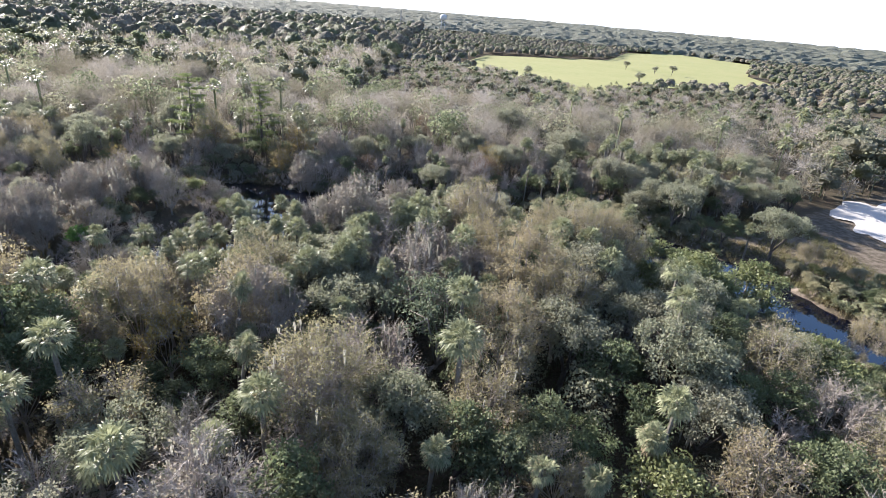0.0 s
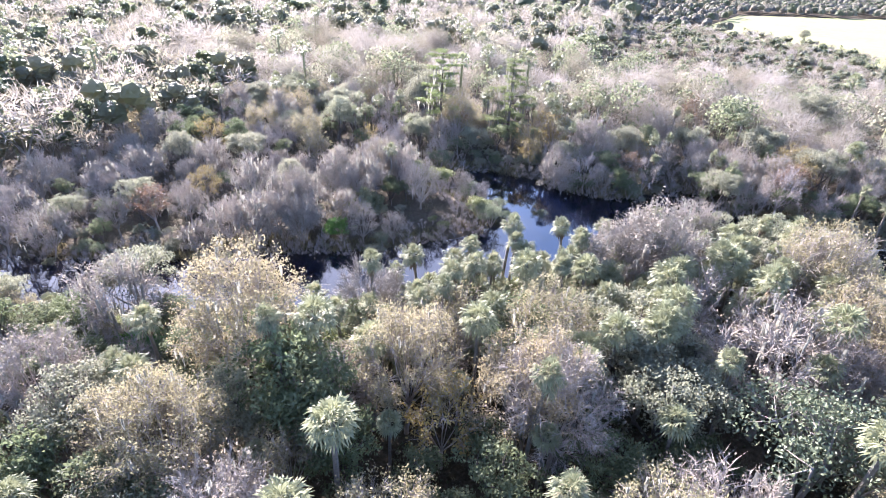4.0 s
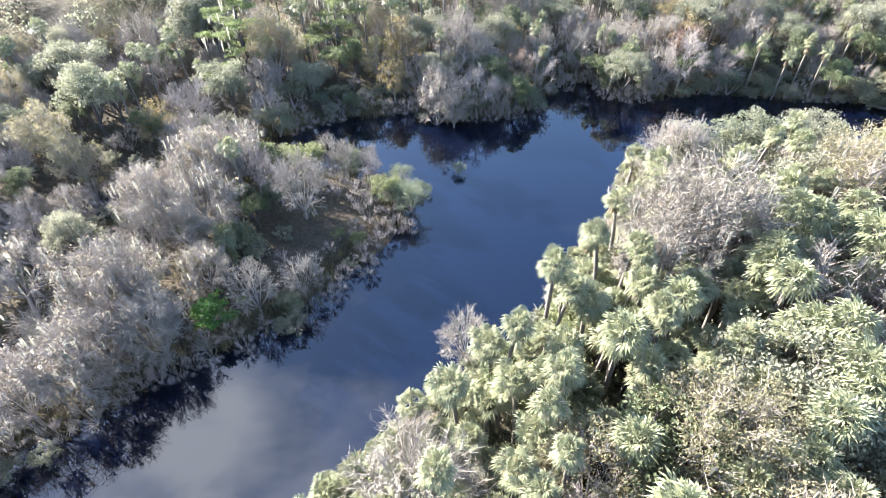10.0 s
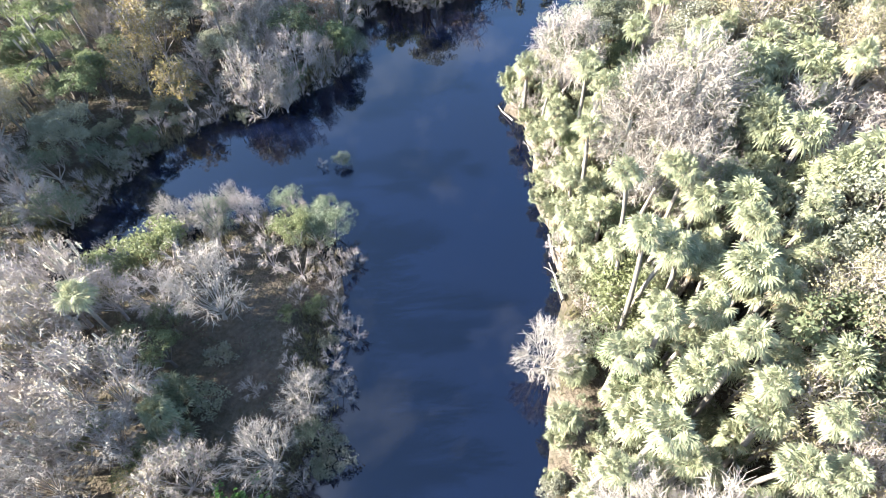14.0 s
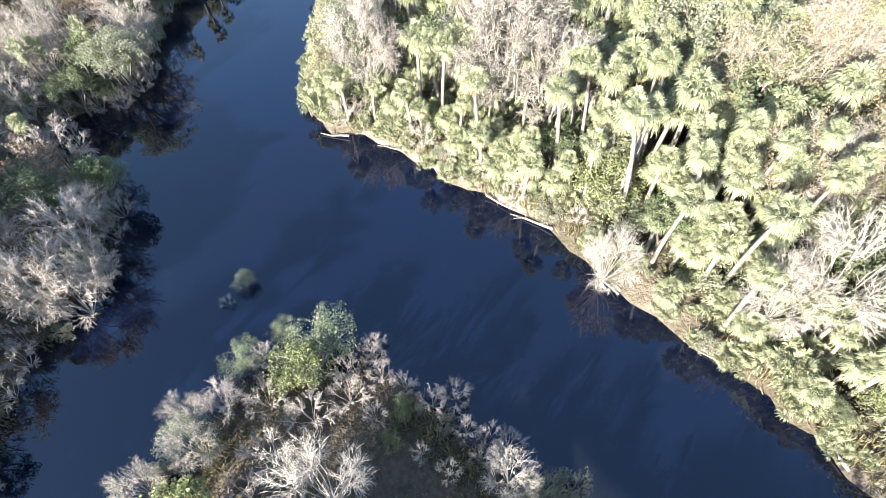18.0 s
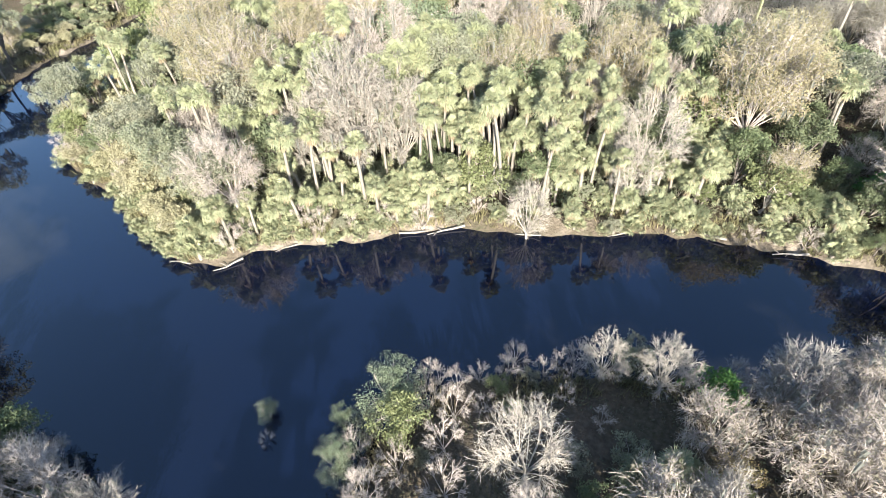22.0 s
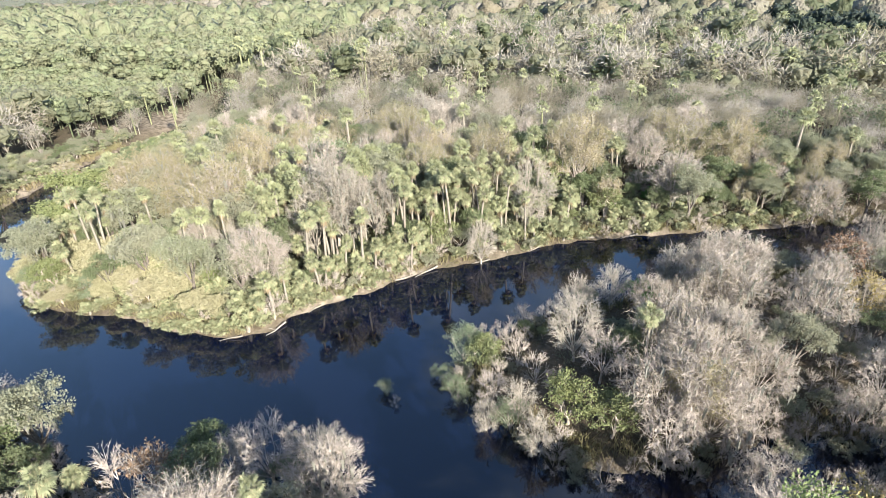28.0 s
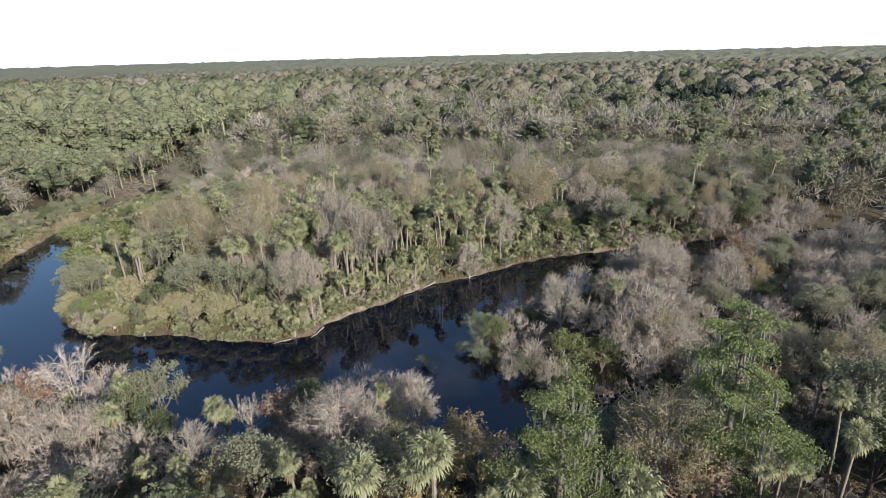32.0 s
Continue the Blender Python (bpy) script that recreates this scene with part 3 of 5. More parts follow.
def tall_cypress(seed, height=20.0):
    """A feathery green conifer in flat tiers, with moss below the limbs."""
    r = random.Random(seed)
    root = new("cypress_tree")
    trunk, b, m = Buf(), Buf(), Buf()
    br = trunk
    trunk.tube([Vector((0, 0, z)) for z in (-0.3, 0.5, 4, 10, height - 0.5)], [0.7, 0.5, 0.38, 0.26, 0.05], 8)
    spots = []
    for k in range(30):
        z = height * (0.25 + 0.72 * (k / 30) ** 0.9)
        a = k * 2.4 + r.uniform(-0.5, 0.5)
        n = (1.1 + 5.0 * (1 - (z / height - 0.25) / 0.78)) * r.uniform(0.45, 1.3)
        e = Vector((math.cos(a) * n, math.sin(a) * n, z + n * r.uniform(-0.05, 0.3)))
        s = Vector((0, 0, z))
        br.tube([s, s.lerp(e, 0.5) + Vector((0, 0, 0.25)), e], [0.09, 0.06, 0.02], 4)
        for q in range(int(5 + n * 4.2)):
            p = s.lerp(e, r.uniform(0.35, 1.05)) + Vector((r.gauss(0, 0.5), r.gauss(0, 0.5), r.gauss(0.1, 0.1)))
            spots.append((p, e, 0))
            for j in range(64):
                g = rnd_dir(r)
                spray(b, r, p + Vector((g.x * 0.8, g.y * 0.8, g.z * 0.18)) * r.random() ** 0.5, 0.08)
    hang_moss(m, r, spots, 170, 2.2)
    part("trunk", trunk, DARK_BARK, root, smooth=True)
    part("crown", b, PINE_LEAF, root)
    tagged(part("moss", m, MOSS, root, "grey hanging moss"), kind="stuff")
    return root


# kind: prototypes, natural height, crown radius, label, category, group
KINDS = {}


def kind(key, protos, height, radius, label, category, group):
    KINDS[key] = {"protos": protos, "h": height, "r": radius, "tags": (label, category, group), "used": set(), "n": 0}


PALM_HEIGHTS = (3.0, 3.0, 5.5, 5.5, 8.0, 8.0, 10.0, 10.0, 13.0)
kind("palm", [cabbage_palm(k, h, (40, 48, 46, 54, 38, 58, 50, 42, 48)[k]) for k, h in enumerate(PALM_HEIGHTS)], 11.0, 1.9, "tall cabbage palm with grey trunk and green fan crown", "palm", "cabbage palms")
kind("palmetto", [palmetto_bush(20 + k) for k in range(3)], 1.8, 1.4, "low fan-leaved palmetto bush on the bank", "palmetto", "palmetto bushes")
kind("bare", [bare_tree(40 + k, 9.0, 3.4, GREY_BARK, lobes=12, shoots=16, twigs=15, fine=0.017) for k in range(3)], 9.0, 3.3, "leafless grey tree with fine pale twigs", "tree", "leafless trees")
kind("big", [bare_tree(45 + k, 16.0, 5.2, GREY_BARK, 50, "tall_bare_tree", lobes=20, shoots=20, twigs=15, fine=0.019, leaf=TUFT, leaves=2200) for k in range(2)], 16.0, 4.8, "tall leafless tree with dense pale twigs", "tree", "tall leafless trees")
kind("pale", [bare_tree(47 + k, 13.5, 4.4, WHITE_BARK, 70, "pale_moss_tree", lobes=18, shoots=20, twigs=15, leaf=TUFT_PALE, leaves=2600, fine=0.019) for k in range(2)], 13.5, 4.4, "tall pale leafless tree hung with moss and twigs", "tree", "tall pale trees")
kind("bigtan", [bare_tree(95 + k, 16.0, 5.6, GREY_BARK, 70, "tall_tan_tree", lobes=20, shoots=16, twigs=7, fine=0.018, leaf=TAN_LEAF, leaves=15000, size=0.1) for k in range(2)], 16.0, 5.2, "tall winter tree thick with tan leaves and moss", "tree", "tall tan trees")
kind("mossy", [bare_tree(50 + k, 9.0, 3.9, GREY_BARK, 55, "mossy_tree", lobes=14, shoots=18, twigs=16, leaf=TUFT, leaves=2200, size=0.085, low=0.2, fine=0.017) for k in range(4)], 9.0, 3.7, "grey winter tree tufted and draped with moss", "tree", "moss-hung trees")
kind("white", [bare_tree(60 + k, 9.0, 3.1, WHITE_BARK, 0, "bleached_tree", lobes=20, shoots=14, twigs=16, low=0.13, fine=0.015, radial=0.7) for k in range(3)], 9.0, 3.1, "bleached pale leafless tree with dense twigs", "tree", "bleached trees")
kind("oak", [leafy_tree(70 + k, 10.0, 8.5, "live_oak", OAK_LEAF, clumps=125, per=75, size=0.115, moss=40) for k in range(4)], 10.0, 3.9, "spreading live oak with dull olive leaves", "tree", "live oaks")
kind("green", [leafy_tree(80 + k, 7.0, 5.0, "green_tree", GREEN_LEAF, clumps=70, per=50, size=0.105) for k in range(3)], 7.0, 2.3, "dense green broadleaf tree among palms", "tree", "green broadleaf trees")
kind("tan", [bare_tree(90 + k, 10.0, 3.7, GREY_BARK, 12, "tan_leaved_tree", lobes=14, shoots=15, twigs=9, fine=0.016, leaf=TAN_LEAF, leaves=6500, size=0.09) for k in range(3)], 10.0, 3.6, "winter tree with thin tan leaves on grey twigs", "tree", "tan-leaved trees")
kind("gold", [bare_tree(100 + k, 8.0, 2.9, GREY_BARK, 0, "golden_tree", lobes=10, shoots=11, twigs=7, leaf=GOLD_LEAF, leaves=2000, size=0.115) for k in range(2)], 8.0, 2.9, "half-bare tree with golden yellow leaves", "tree", "golden trees")
kind("rust", [bare_tree(110, 7.0, 2.5, GREY_BARK, 0, "rust_leaved_tree", lobes=9, shoots=11, twigs=7, leaf=RUST_LEAF, leaves=1500, size=0.11)], 7.0, 2.5, "half-bare tree with rusty red leaves", "tree", "rusty trees")
kind("willow", [leafy_tree(120 + k, 4.5, 5.2, "willow_bush", WILLOW_LEAF, GREY_BARK, 90, 66, 0.06, 0.1) for k in range(2)], 4.5, 2.5, "grey-green willow bush at the water's edge", "bush", "willow bushes")
kind("lime", [leafy_tree(130 + k, 4.0, 4.2, "lime_green_bush", LIME_LEAF, GREY_BARK, 70, 44, 0.09, 0.12) for k in range(2)], 4.0, 2.0, "bright yellow-green leafy bush by the river", "bush", "yellow-green bushes")
kind("bright", [leafy_tree(140, 3.6, 3.6, "bright_green_bush", BRIGHT_LEAF, GREY_BARK, 60, 28, 0.12, 0.12)], 3.6, 1.8, "vivid green leafy bush near the bank", "bush", "vivid green bushes")
kind("shrub", [leafy_tree(150 + k, 2.6, 3.0, "shrub", OAK_LEAF, GREY_BARK, 44, 34, 0.09, 0.08, limbs=4) for k in range(3)], 2.6, 1.4, "low olive-green shrub under the trees", "shrub", "olive shrubs")
kind("twiggy", [bare_tree(160 + k, 4.0, 1.7, GREY_BARK, 0, "twiggy_shrub", lobes=9, shoots=11, twigs=12, low=0.06, fine=0.013, leaf=TUFT, leaves=60, size=0.1, radial=1.0) for k in range(2)], 4.0, 1.6, "leafless grey twiggy shrub near the water", "shrub", "twiggy shrubs")
kind("reed", [leafy_tree(180 + k, 3.0, 4.4, "pale_thicket", REED_LEAF, GREY_BARK, 95, 62, 0.1, 0.06, limbs=5) for k in range(2)], 3.0, 2.0, "pale straw-coloured thicket on the river point", "bush", "pale thickets")
kind("cypress", [tall_cypress(170 + k, 20.0) for k in range(2)], 20.0, 4.6, "tall feathery green cypress with hanging moss", "tree", "cypresses")

PLACED = []


def plant(key, x, y, height=0, turn=None, label=""):
    """Set one plant of a kind on the ground; its height scales it."""
    k = KINDS[key]
    v = k["n"] % len(k["protos"])
    k["n"] += 1
    s = height / k["h"] if height else 1.0
    if key == "palm":
        v = min(range(len(PALM_HEIGHTS)), key=lambda q: abs(PALM_HEIGHTS[q] + 1.0 - height) + 0.6 * ((k["n"] + q) % 2))
        s = height / (PALM_HEIGHTS[v] + 1.0)
    a = random.uniform(0, 360) if turn is None else turn
    z = max(gz(x, y), -0.5)
    wide = s
    if key == "palm":
        wide = (0.4 * s + 0.6) * (1.04 if y < 112 else 0.84) * random.uniform(0.85, 1.12)
    elif key == "palmetto":
        wide = min(s, 0.7 + 0.3 * s)
    ob = k["protos"][v]
    own = Matrix.Diagonal((*ob.scale, 1)).inverted()
    m = pose(x, y, z, 0, 0, a) @ Matrix.Diagonal((wide, wide, s, 1))
    if v not in k["used"]:
        k["used"].add(v)
        ob.matrix_basis = m
    else:
        ob = copy_thing(ob, m @ own)
    text, cat, grp = k["tags"]
    tagged(ob, label or text, cat, grp)
    PLACED.append((x, y, k["r"] * s, key))
    return ob


# ---- plants that stand out, by kind: x, y, height ----
PALM_ROWS = [(-29.3, 73.1, 14.5), (-37.5, 66.4, 12.5), (-30.4, 131.2, 11.5), (-1.2, 134.3, 9.5), (-25.1, 142.3, 11.5), (-1.2, 69.8, 15.5), (-12.4, 131.6, 8), (-0.4, 132.6, 8.5), (20, 36, 10), (-17, 40, 13), (55.2, 128.9, 11.5), (-43.3, 62.9, 6.5), (-40.4, 60.4, 15), (-24.8, 81.3, 7), (-7.5, 82.9, 9), (-14.6, 69.3, 10), (-24.7, 66.3, 12), (-34.7, 60.6, 12), (-22.9, 71.7, 10), (-19.4, 72.6, 9), (-14, 74.7, 8.5), (-46.6, 54.6, 8), (-55.7, 40.5, 11), (-13.8, 141.8, 9), (-63.8, 140.4, 12), (-75.3, 129.9, 12), (-77.3, 122.5, 11), (-72.2, 136.4, 12), (-10.3, 141.4, 9)]
for px, py, ph in PALM_ROWS:
    plant('palm', px, py, ph)
PALM_ROWS_2 = [(-56.3, 45.5, 12.5), (-20.2, 48.5, 14.5), (-5, 58.3, 13), (-43.6, 52.7, 12), (-41.1, 54.7, 12), (-38.4, 55.4, 12), (-41.3, 67.8, 9), (-10.3, 98.8, 7), (22, 125.2, 10), (32.9, 50.7, 9.5), (35.2, 50.7, 10), (1.1, 33, 10), (9.6, 31.1, 10), (13.9, 31.4, 10), (57.7, 113, 9), (29.7, 124.1, 9.5), (31.8, 122.1, 9.5), (38.5, 125.7, 9.5), (25.6, 122.5, 9.5), (22, 84.3, 6.5)]
for px, py, ph in PALM_ROWS_2:
    plant('palm', px, py, ph)
CYPRESS_ROWS = [(-62, 136.2, 23.5), (-47.1, 143.5, 21)]
for px, py, ph in CYPRESS_ROWS:
    plant('cypress', px, py, ph)
BRIGHT_ROWS = [(-64.1, 46.8, 4)]
for px, py, ph in BRIGHT_ROWS:
    plant('bright', px, py, ph)
LIME_ROWS = [(-64.2, 97.2, 3.6), (-63.2, 91.8, 3.4), (27.2, 100.4, 5.5), (44.3, 82.9, 8), (42, 71.5, 9), (46.4, 52.2, 10), (41.2, 74.7, 10), (50.8, 74.3, 10), (20.9, 32.8, 9), (46.2, 81.5, 4.5), (46.9, 86.3, 3.5), (33.3, 100.5, 2.6), (41.6, 82.1, 5)]
for px, py, ph in LIME_ROWS:
    plant('lime', px, py, ph)
WILLOW_ROWS = [(31, 100.6, 4.5), (1, 55.1, 13), (28.4, 96.8, 2.8)]
for px, py, ph in WILLOW_ROWS:
    plant('willow', px, py, ph)
WHITE_ROWS = [(-67.9, 95, 8.5), (-29.5, 121.7, 8), (2.9, 89.6, 10), (-64, 80.7, 9.5), (-63.2, 94.8, 9), (-21.5, 124.2, 7), (-12, 137.1, 9.5), (-111.8, 72.8, 10), (-41.6, 64.6, 10), (49, 143.7, 11)]
for px, py, ph in WHITE_ROWS:
    plant('white', px, py, ph)
GOLD_ROWS = [(-35.4, 140.2, 11.5), (13.6, 133.5, 10), (-40.5, 135.4, 9), (-38.2, 130.5, 8), (-86, 84.2, 8), (-27.6, 48.6, 11), (15.5, 141.2, 10), (-16.6, 141, 8), (13.2, 141.7, 10)]
for px, py, ph in GOLD_ROWS:
    plant('gold', px, py, ph)
TAN_ROWS = [(-63.5, 107.7, 9.5), (-27.8, 37.1, 12), (-29.7, 59.9, 12), (28.8, 33.7, 12), (62.8, 64.5, 9), (5.8, 40, 12)]
for px, py, ph in TAN_ROWS:
    plant('tan', px, py, ph)
GREEN_ROWS = [(3.6, 36.3, 11), (-45.3, 127.5, 5), (-100.7, 44.9, 10), (41.8, 67, 8), (-24.4, 60.3, 13), (-40.4, 45.3, 14), (-37.4, 45.5, 13), (15.8, 130.2, 6), (7.8, 33.9, 10), (-9.8, 29.5, 12), (46.2, 51.4, 9), (20.8, 48, 11), (11.6, 39.6, 10), (15.4, 37.8, 9), (54.6, 49.7, 8), (32.4, 67.3, 7)]
for px, py, ph in GREEN_ROWS:
    plant('green', px, py, ph)
BARE_ROWS = [(-60.9, 112.4, 9), (-63.5, 100.4, 8.5), (-101.9, 59.6, 10), (-90.3, 106, 9.5)]
for px, py, ph in BARE_ROWS:
    plant('bare', px, py, ph)
TWIGGY_ROWS = [(-30.5, 66.3, 4.5), (-14, 129.4, 8)]
for px, py, ph in TWIGGY_ROWS:
    plant('twiggy', px, py, ph)
MOSSY_ROWS = [(-5.7, 70.7, 14), (-67, 86.8, 9.5), (-69.9, 77.3, 10), (3.8, 136.9, 9.5), (1.5, 134.9, 9), (9.8, 135, 10), (-22.7, 133.3, 8), (-31.5, 125, 9), (-73.5, 75.1, 9.5), (-66.7, 50, 13), (-0.2, 63.9, 16), (7, 81.7, 16), (-65, 109.3, 10), (-70.3, 102.4, 9), (-79.1, 88.5, 10), (-68.5, 79.4, 9), (-101.7, 85.9, 9), (-98.1, 123.9, 12), (94.4, 160.8, 10), (41.8, 43, 11), (-5.2, 45.7, 13), (27.1, 23.3, 13)]
for px, py, ph in MOSSY_ROWS:
    plant('mossy', px, py, ph)
OAK_ROWS = [(-26.7, 133.7, 7), (20.7, 75.9, 11), (77.2, 72.1, 10), (30.5, 58.1, 12), (-30.7, 139.9, 11), (-30.6, 130.8, 8), (-19.4, 139.9, 10), (-13.8, 62.9, 14), (-69.1, 54.2, 11), (17.9, 138.4, 11), (-80.4, 167.8, 13), (11.5, 97.1, 10.5), (3.5, 98, 10.5), (0, 126, 9.5), (-71.6, 147.8, 13), (-51.7, 130.3, 8), (30.6, 98.6, 10.5), (-4.1, 96.6, 10.5), (-70.1, 151, 15), (35.7, 148, 14), (22.9, 178, 15), (70.7, 178.9, 12), (63, 412, 9), (220, 540, 10), (202, 536, 8), (184, 567, 9), (235, 388, 10), (150, 425, 10), (44.4, 54.4, 10)]
for px, py, ph in OAK_ROWS:
    plant('oak', px, py, ph)
SHRUB_ROWS = [(14.3, 96.6, 1.6), (5, 93.7, 2)]
for px, py, ph in SHRUB_ROWS:
    plant('shrub', px, py, ph)
PALMETTO_ROWS = [(-8.1, 102.1, 3)]
for px, py, ph in PALMETTO_ROWS:
    plant('palmetto', px, py, ph)
RUST_ROWS = [(-18.2, 129.3, 8.5), (-59, 138.7, 11), (12.8, 131.6, 10), (-87.2, 74, 9), (75.1, 136.2, 8.5), (-3.1, 177.3, 12)]
for px, py, ph in RUST_ROWS:
    plant('rust', px, py, ph)
BIG_ROWS = [(-27, 134.7, 13.5), (-18.5, 51.2, 16), (-14.7, 26.3, 16), (-31.3, 56.7, 12), (5.7, 65.8, 14), (-37.8, 48.1, 12), (-71.8, 19.9, 16), (-10.1, 37.2, 15), (-61.6, 37.8, 14), (-37, 32.7, 14), (-131.6, -7.4, 13), (1.7, 75.4, 11)]
for px, py, ph in BIG_ROWS:
    plant('big', px, py, ph)
BIGTAN_ROWS = [(-48, 49.2, 19), (-9.1, 38.3, 17), (-45.4, 36.1, 15), (-65.6, 22.3, 14), (-57.5, 136, 15), (-48.8, 36.8, 13), (12.7, 64, 18), (23.5, 77.6, 17), (6.9, 84.1, 18), (-21.2, 60.5, 15), (-5.3, 32.7, 13), (7.9, 72.3, 15.5), (17.7, 81.2, 15.5), (16.9, 59.5, 15.5), (9.1, 52.8, 15.5), (29.1, 78.7, 15.5), (-21.2, 52.8, 15.5), (-32.2, 51.2, 15.5)]
for px, py, ph in BIGTAN_ROWS:
    plant('bigtan', px, py, ph)
REED_ROWS = [(34.3, 89.9, 4.3), (22.4, 95.6, 4.9), (13.9, 98.8, 4.3), (15.6, 95.6, 5.4), (5.7, 100.3, 4.1), (22.2, 91, 5.4), (6.3, 97.6, 4.9), (0.3, 101.8, 3.5), (32.7, 85.8, 4.7), (-2.6, 101.6, 3.2), (11.1, 94.3, 5.4), (26.4, 93.1, 4.9), (18.5, 98, 3.8), (9.8, 100.2, 3.5), (30, 93.2, 4.3), (27, 97.3, 3.5)]
for px, py, ph in REED_ROWS:
    plant('reed', px, py, ph)
OAK_ROWS_7 = [(22, 85.5, 12.5), (22, 79.5, 14), (3.3, 84.5, 13), (36, 66, 12), (-18, 61, 11), (14, 89, 8.5), (28, 88, 8)]
for px, py, ph in OAK_ROWS_7:
    plant('oak', px, py, ph)
BIG_ROWS_7 = [(6.5, 91.5, 10.5)]
for px, py, ph in BIG_ROWS_7:
    plant('big', px, py, ph)
PALMETTO_ROWS_7 = [(-0.2, 97.5, 3.2), (-8.7, 95.5, 2.5), (-11.9, 88.3, 2.6), (-17.9, 82.1, 2.6), (-13.7, 80.3, 2.5), (-7, 97, 2.8), (-10, 91.5, 2.6), (-5.2, 99, 2.6)]
for px, py, ph in PALMETTO_ROWS_7:
    plant('palmetto', px, py, ph)
WHITE_ROWS_7 = [(-19.3, 35.1, 11), (-5.6, 35.1, 8)]
for px, py, ph in WHITE_ROWS_7:
    plant('white', px, py, ph)


# the low island's open east side, where single trees and bushes stand on mud and in shallow water
ISLAND = {"white": [(-55.7, 85.6, 7.6), (-51.1, 87.4, 6.6), (-51.5, 99.8, 10.4), (-46.4, 110, 6.4), (-48.8, 113.7, 6.2), (-43.4, 111.8, 5)],
          "bright": [(-59.3, 84.2, 4.6)], "lime": [(-51.6, 109.5, 6), (-56, 110.4, 5.4), (-41.3, 102.6, 4.6), (-45, 94.4, 2.2), (-47.4, 95.6, 1.8)],
          "willow": [(-38.1, 100.7, 5.2), (-39.9, 101.4, 4.4), (-36.6, 104.6, 2.4), (-31, 108.9, 2.2), (-38.8, 107.8, 3.4)],
          "bare": [(-54.6, 103.1, 7.6), (-57.8, 106.4, 7.5), (-43.2, 108.4, 5.2)],
          "twiggy": [(-43.7, 98.7, 4.2), (-42, 96.3, 3.2), (-45.4, 96.8, 2.6), (-45, 101.6, 4.4), (-47.6, 104.3, 4.6), (-43.4, 105.2, 4), (-50, 91.5, 2.4), (-48.5, 93.5, 2), (-41, 99, 3), (-32.6, 110.3, 1.8), (-50.2, 106, 4), (-53.5, 91.8, 2.6)],
          "shrub": [(-52, 83, 2.6), (-53.6, 83.6, 2), (-46.4, 91.4, 1.6), (-56.5, 93.2, 2.6), (-44.6, 103.2, 1.8), (-53.8, 96, 2.2)],
          "green": [(-57, 98.7, 5), (-55.2, 101.4, 4.6), (-58.4, 101, 5)], "palm": [(-59, 103, 10.6), (-59.7, 94, 5.2)], "palmetto": [(-58.6, 95.2, 3.2), (-60.4, 92.6, 3)],
          "gold": [(-63.3, 90.4, 4.8)], "mossy": [(-61.6, 97.4, 10.2), (-63.6, 104.6, 10.6), (-60.6, 108.6, 10.6), (-67.2, 99.2, 10.2), (-64.4, 82.2, 8), (-68.4, 83.6, 8.6), (-70, 86.2, 10.4), (-60.8, 88.4, 7.5)]}
for key, rows in ISLAND.items():
    for px, py, ph in rows:
        plant(key, px, py, ph)
# the palm point: pale bare trees above the grove, palmettos and bright bushes along the cut bank
NORTH = {"palm": [(-12.8, 134.6, 10.6), (-0.4, 133.7, 8.8), (2.1, 129.1, 9.4), (-66, 138, 11), (-78, 128, 10)], "white": [(-23.6, 132.7, 11), (-4.6, 136.4, 9), (-16, 136.6, 8)], "twiggy": [(-31.9, 123, 6.6), (-17, 128, 4), (-8, 131, 4)], "shrub": [(-20, 130, 2.6), (-11, 129.6, 2.4)]}
for key, rows in NORTH.items():
    for px, py, ph in rows:
        plant(key, px, py, ph)
POINT = {"pale": [(-17.4, 77.4, 14.6), (-11.6, 80.3, 18), (-14.3, 81.6, 15.6), (-9.6, 84.2, 13)], "big": [(-7.2, 95.8, 13.2)], "white": [(-35.2, 76, 8.4), (-41.2, 60.6, 14)],
         "palmetto": [(-45.4, 64.8, 3.2), (-51.6, 59.4, 3)],
         "lime": [(-27.6, 74, 6.6), (-42.4, 51.4, 10.4), (38.2, 72.2, 10), (39.6, 86.6, 8), (28.4, 100.6, 5), (31.6, 99.6, 4), (32.8, 76.2, 8), (43.2, 82.6, 7.5)], "bright": [(-63.6, 49.4, 5)],
         "palm": [(-38.2, 71.6, 3.8), (-22.2, 83.9, 4.0), (-6.9, 101.6, 4.0), (-18.7, 83.6, 4.4), (-52.4, 51.4, 5.0), (-24.4, 80.6, 4.0), (-20.6, 81.2, 4.4), (-9, 91, 4.4), (-12, 93, 4.0), (-15, 88, 4.0), (-6, 94.4, 4.2), (19, 89.4, 8.6), (-28.4, 73.4, 13.4), (12, 91.4, 7), (2.4, 95.6, 7)], "oak": [(18.7, 79, 10), (24.8, 61, 12), (27, 70, 11), (9, 87, 10.5)]}
for key, rows in POINT.items():
    for px, py, ph in rows:
        plant(key, px, py, ph)


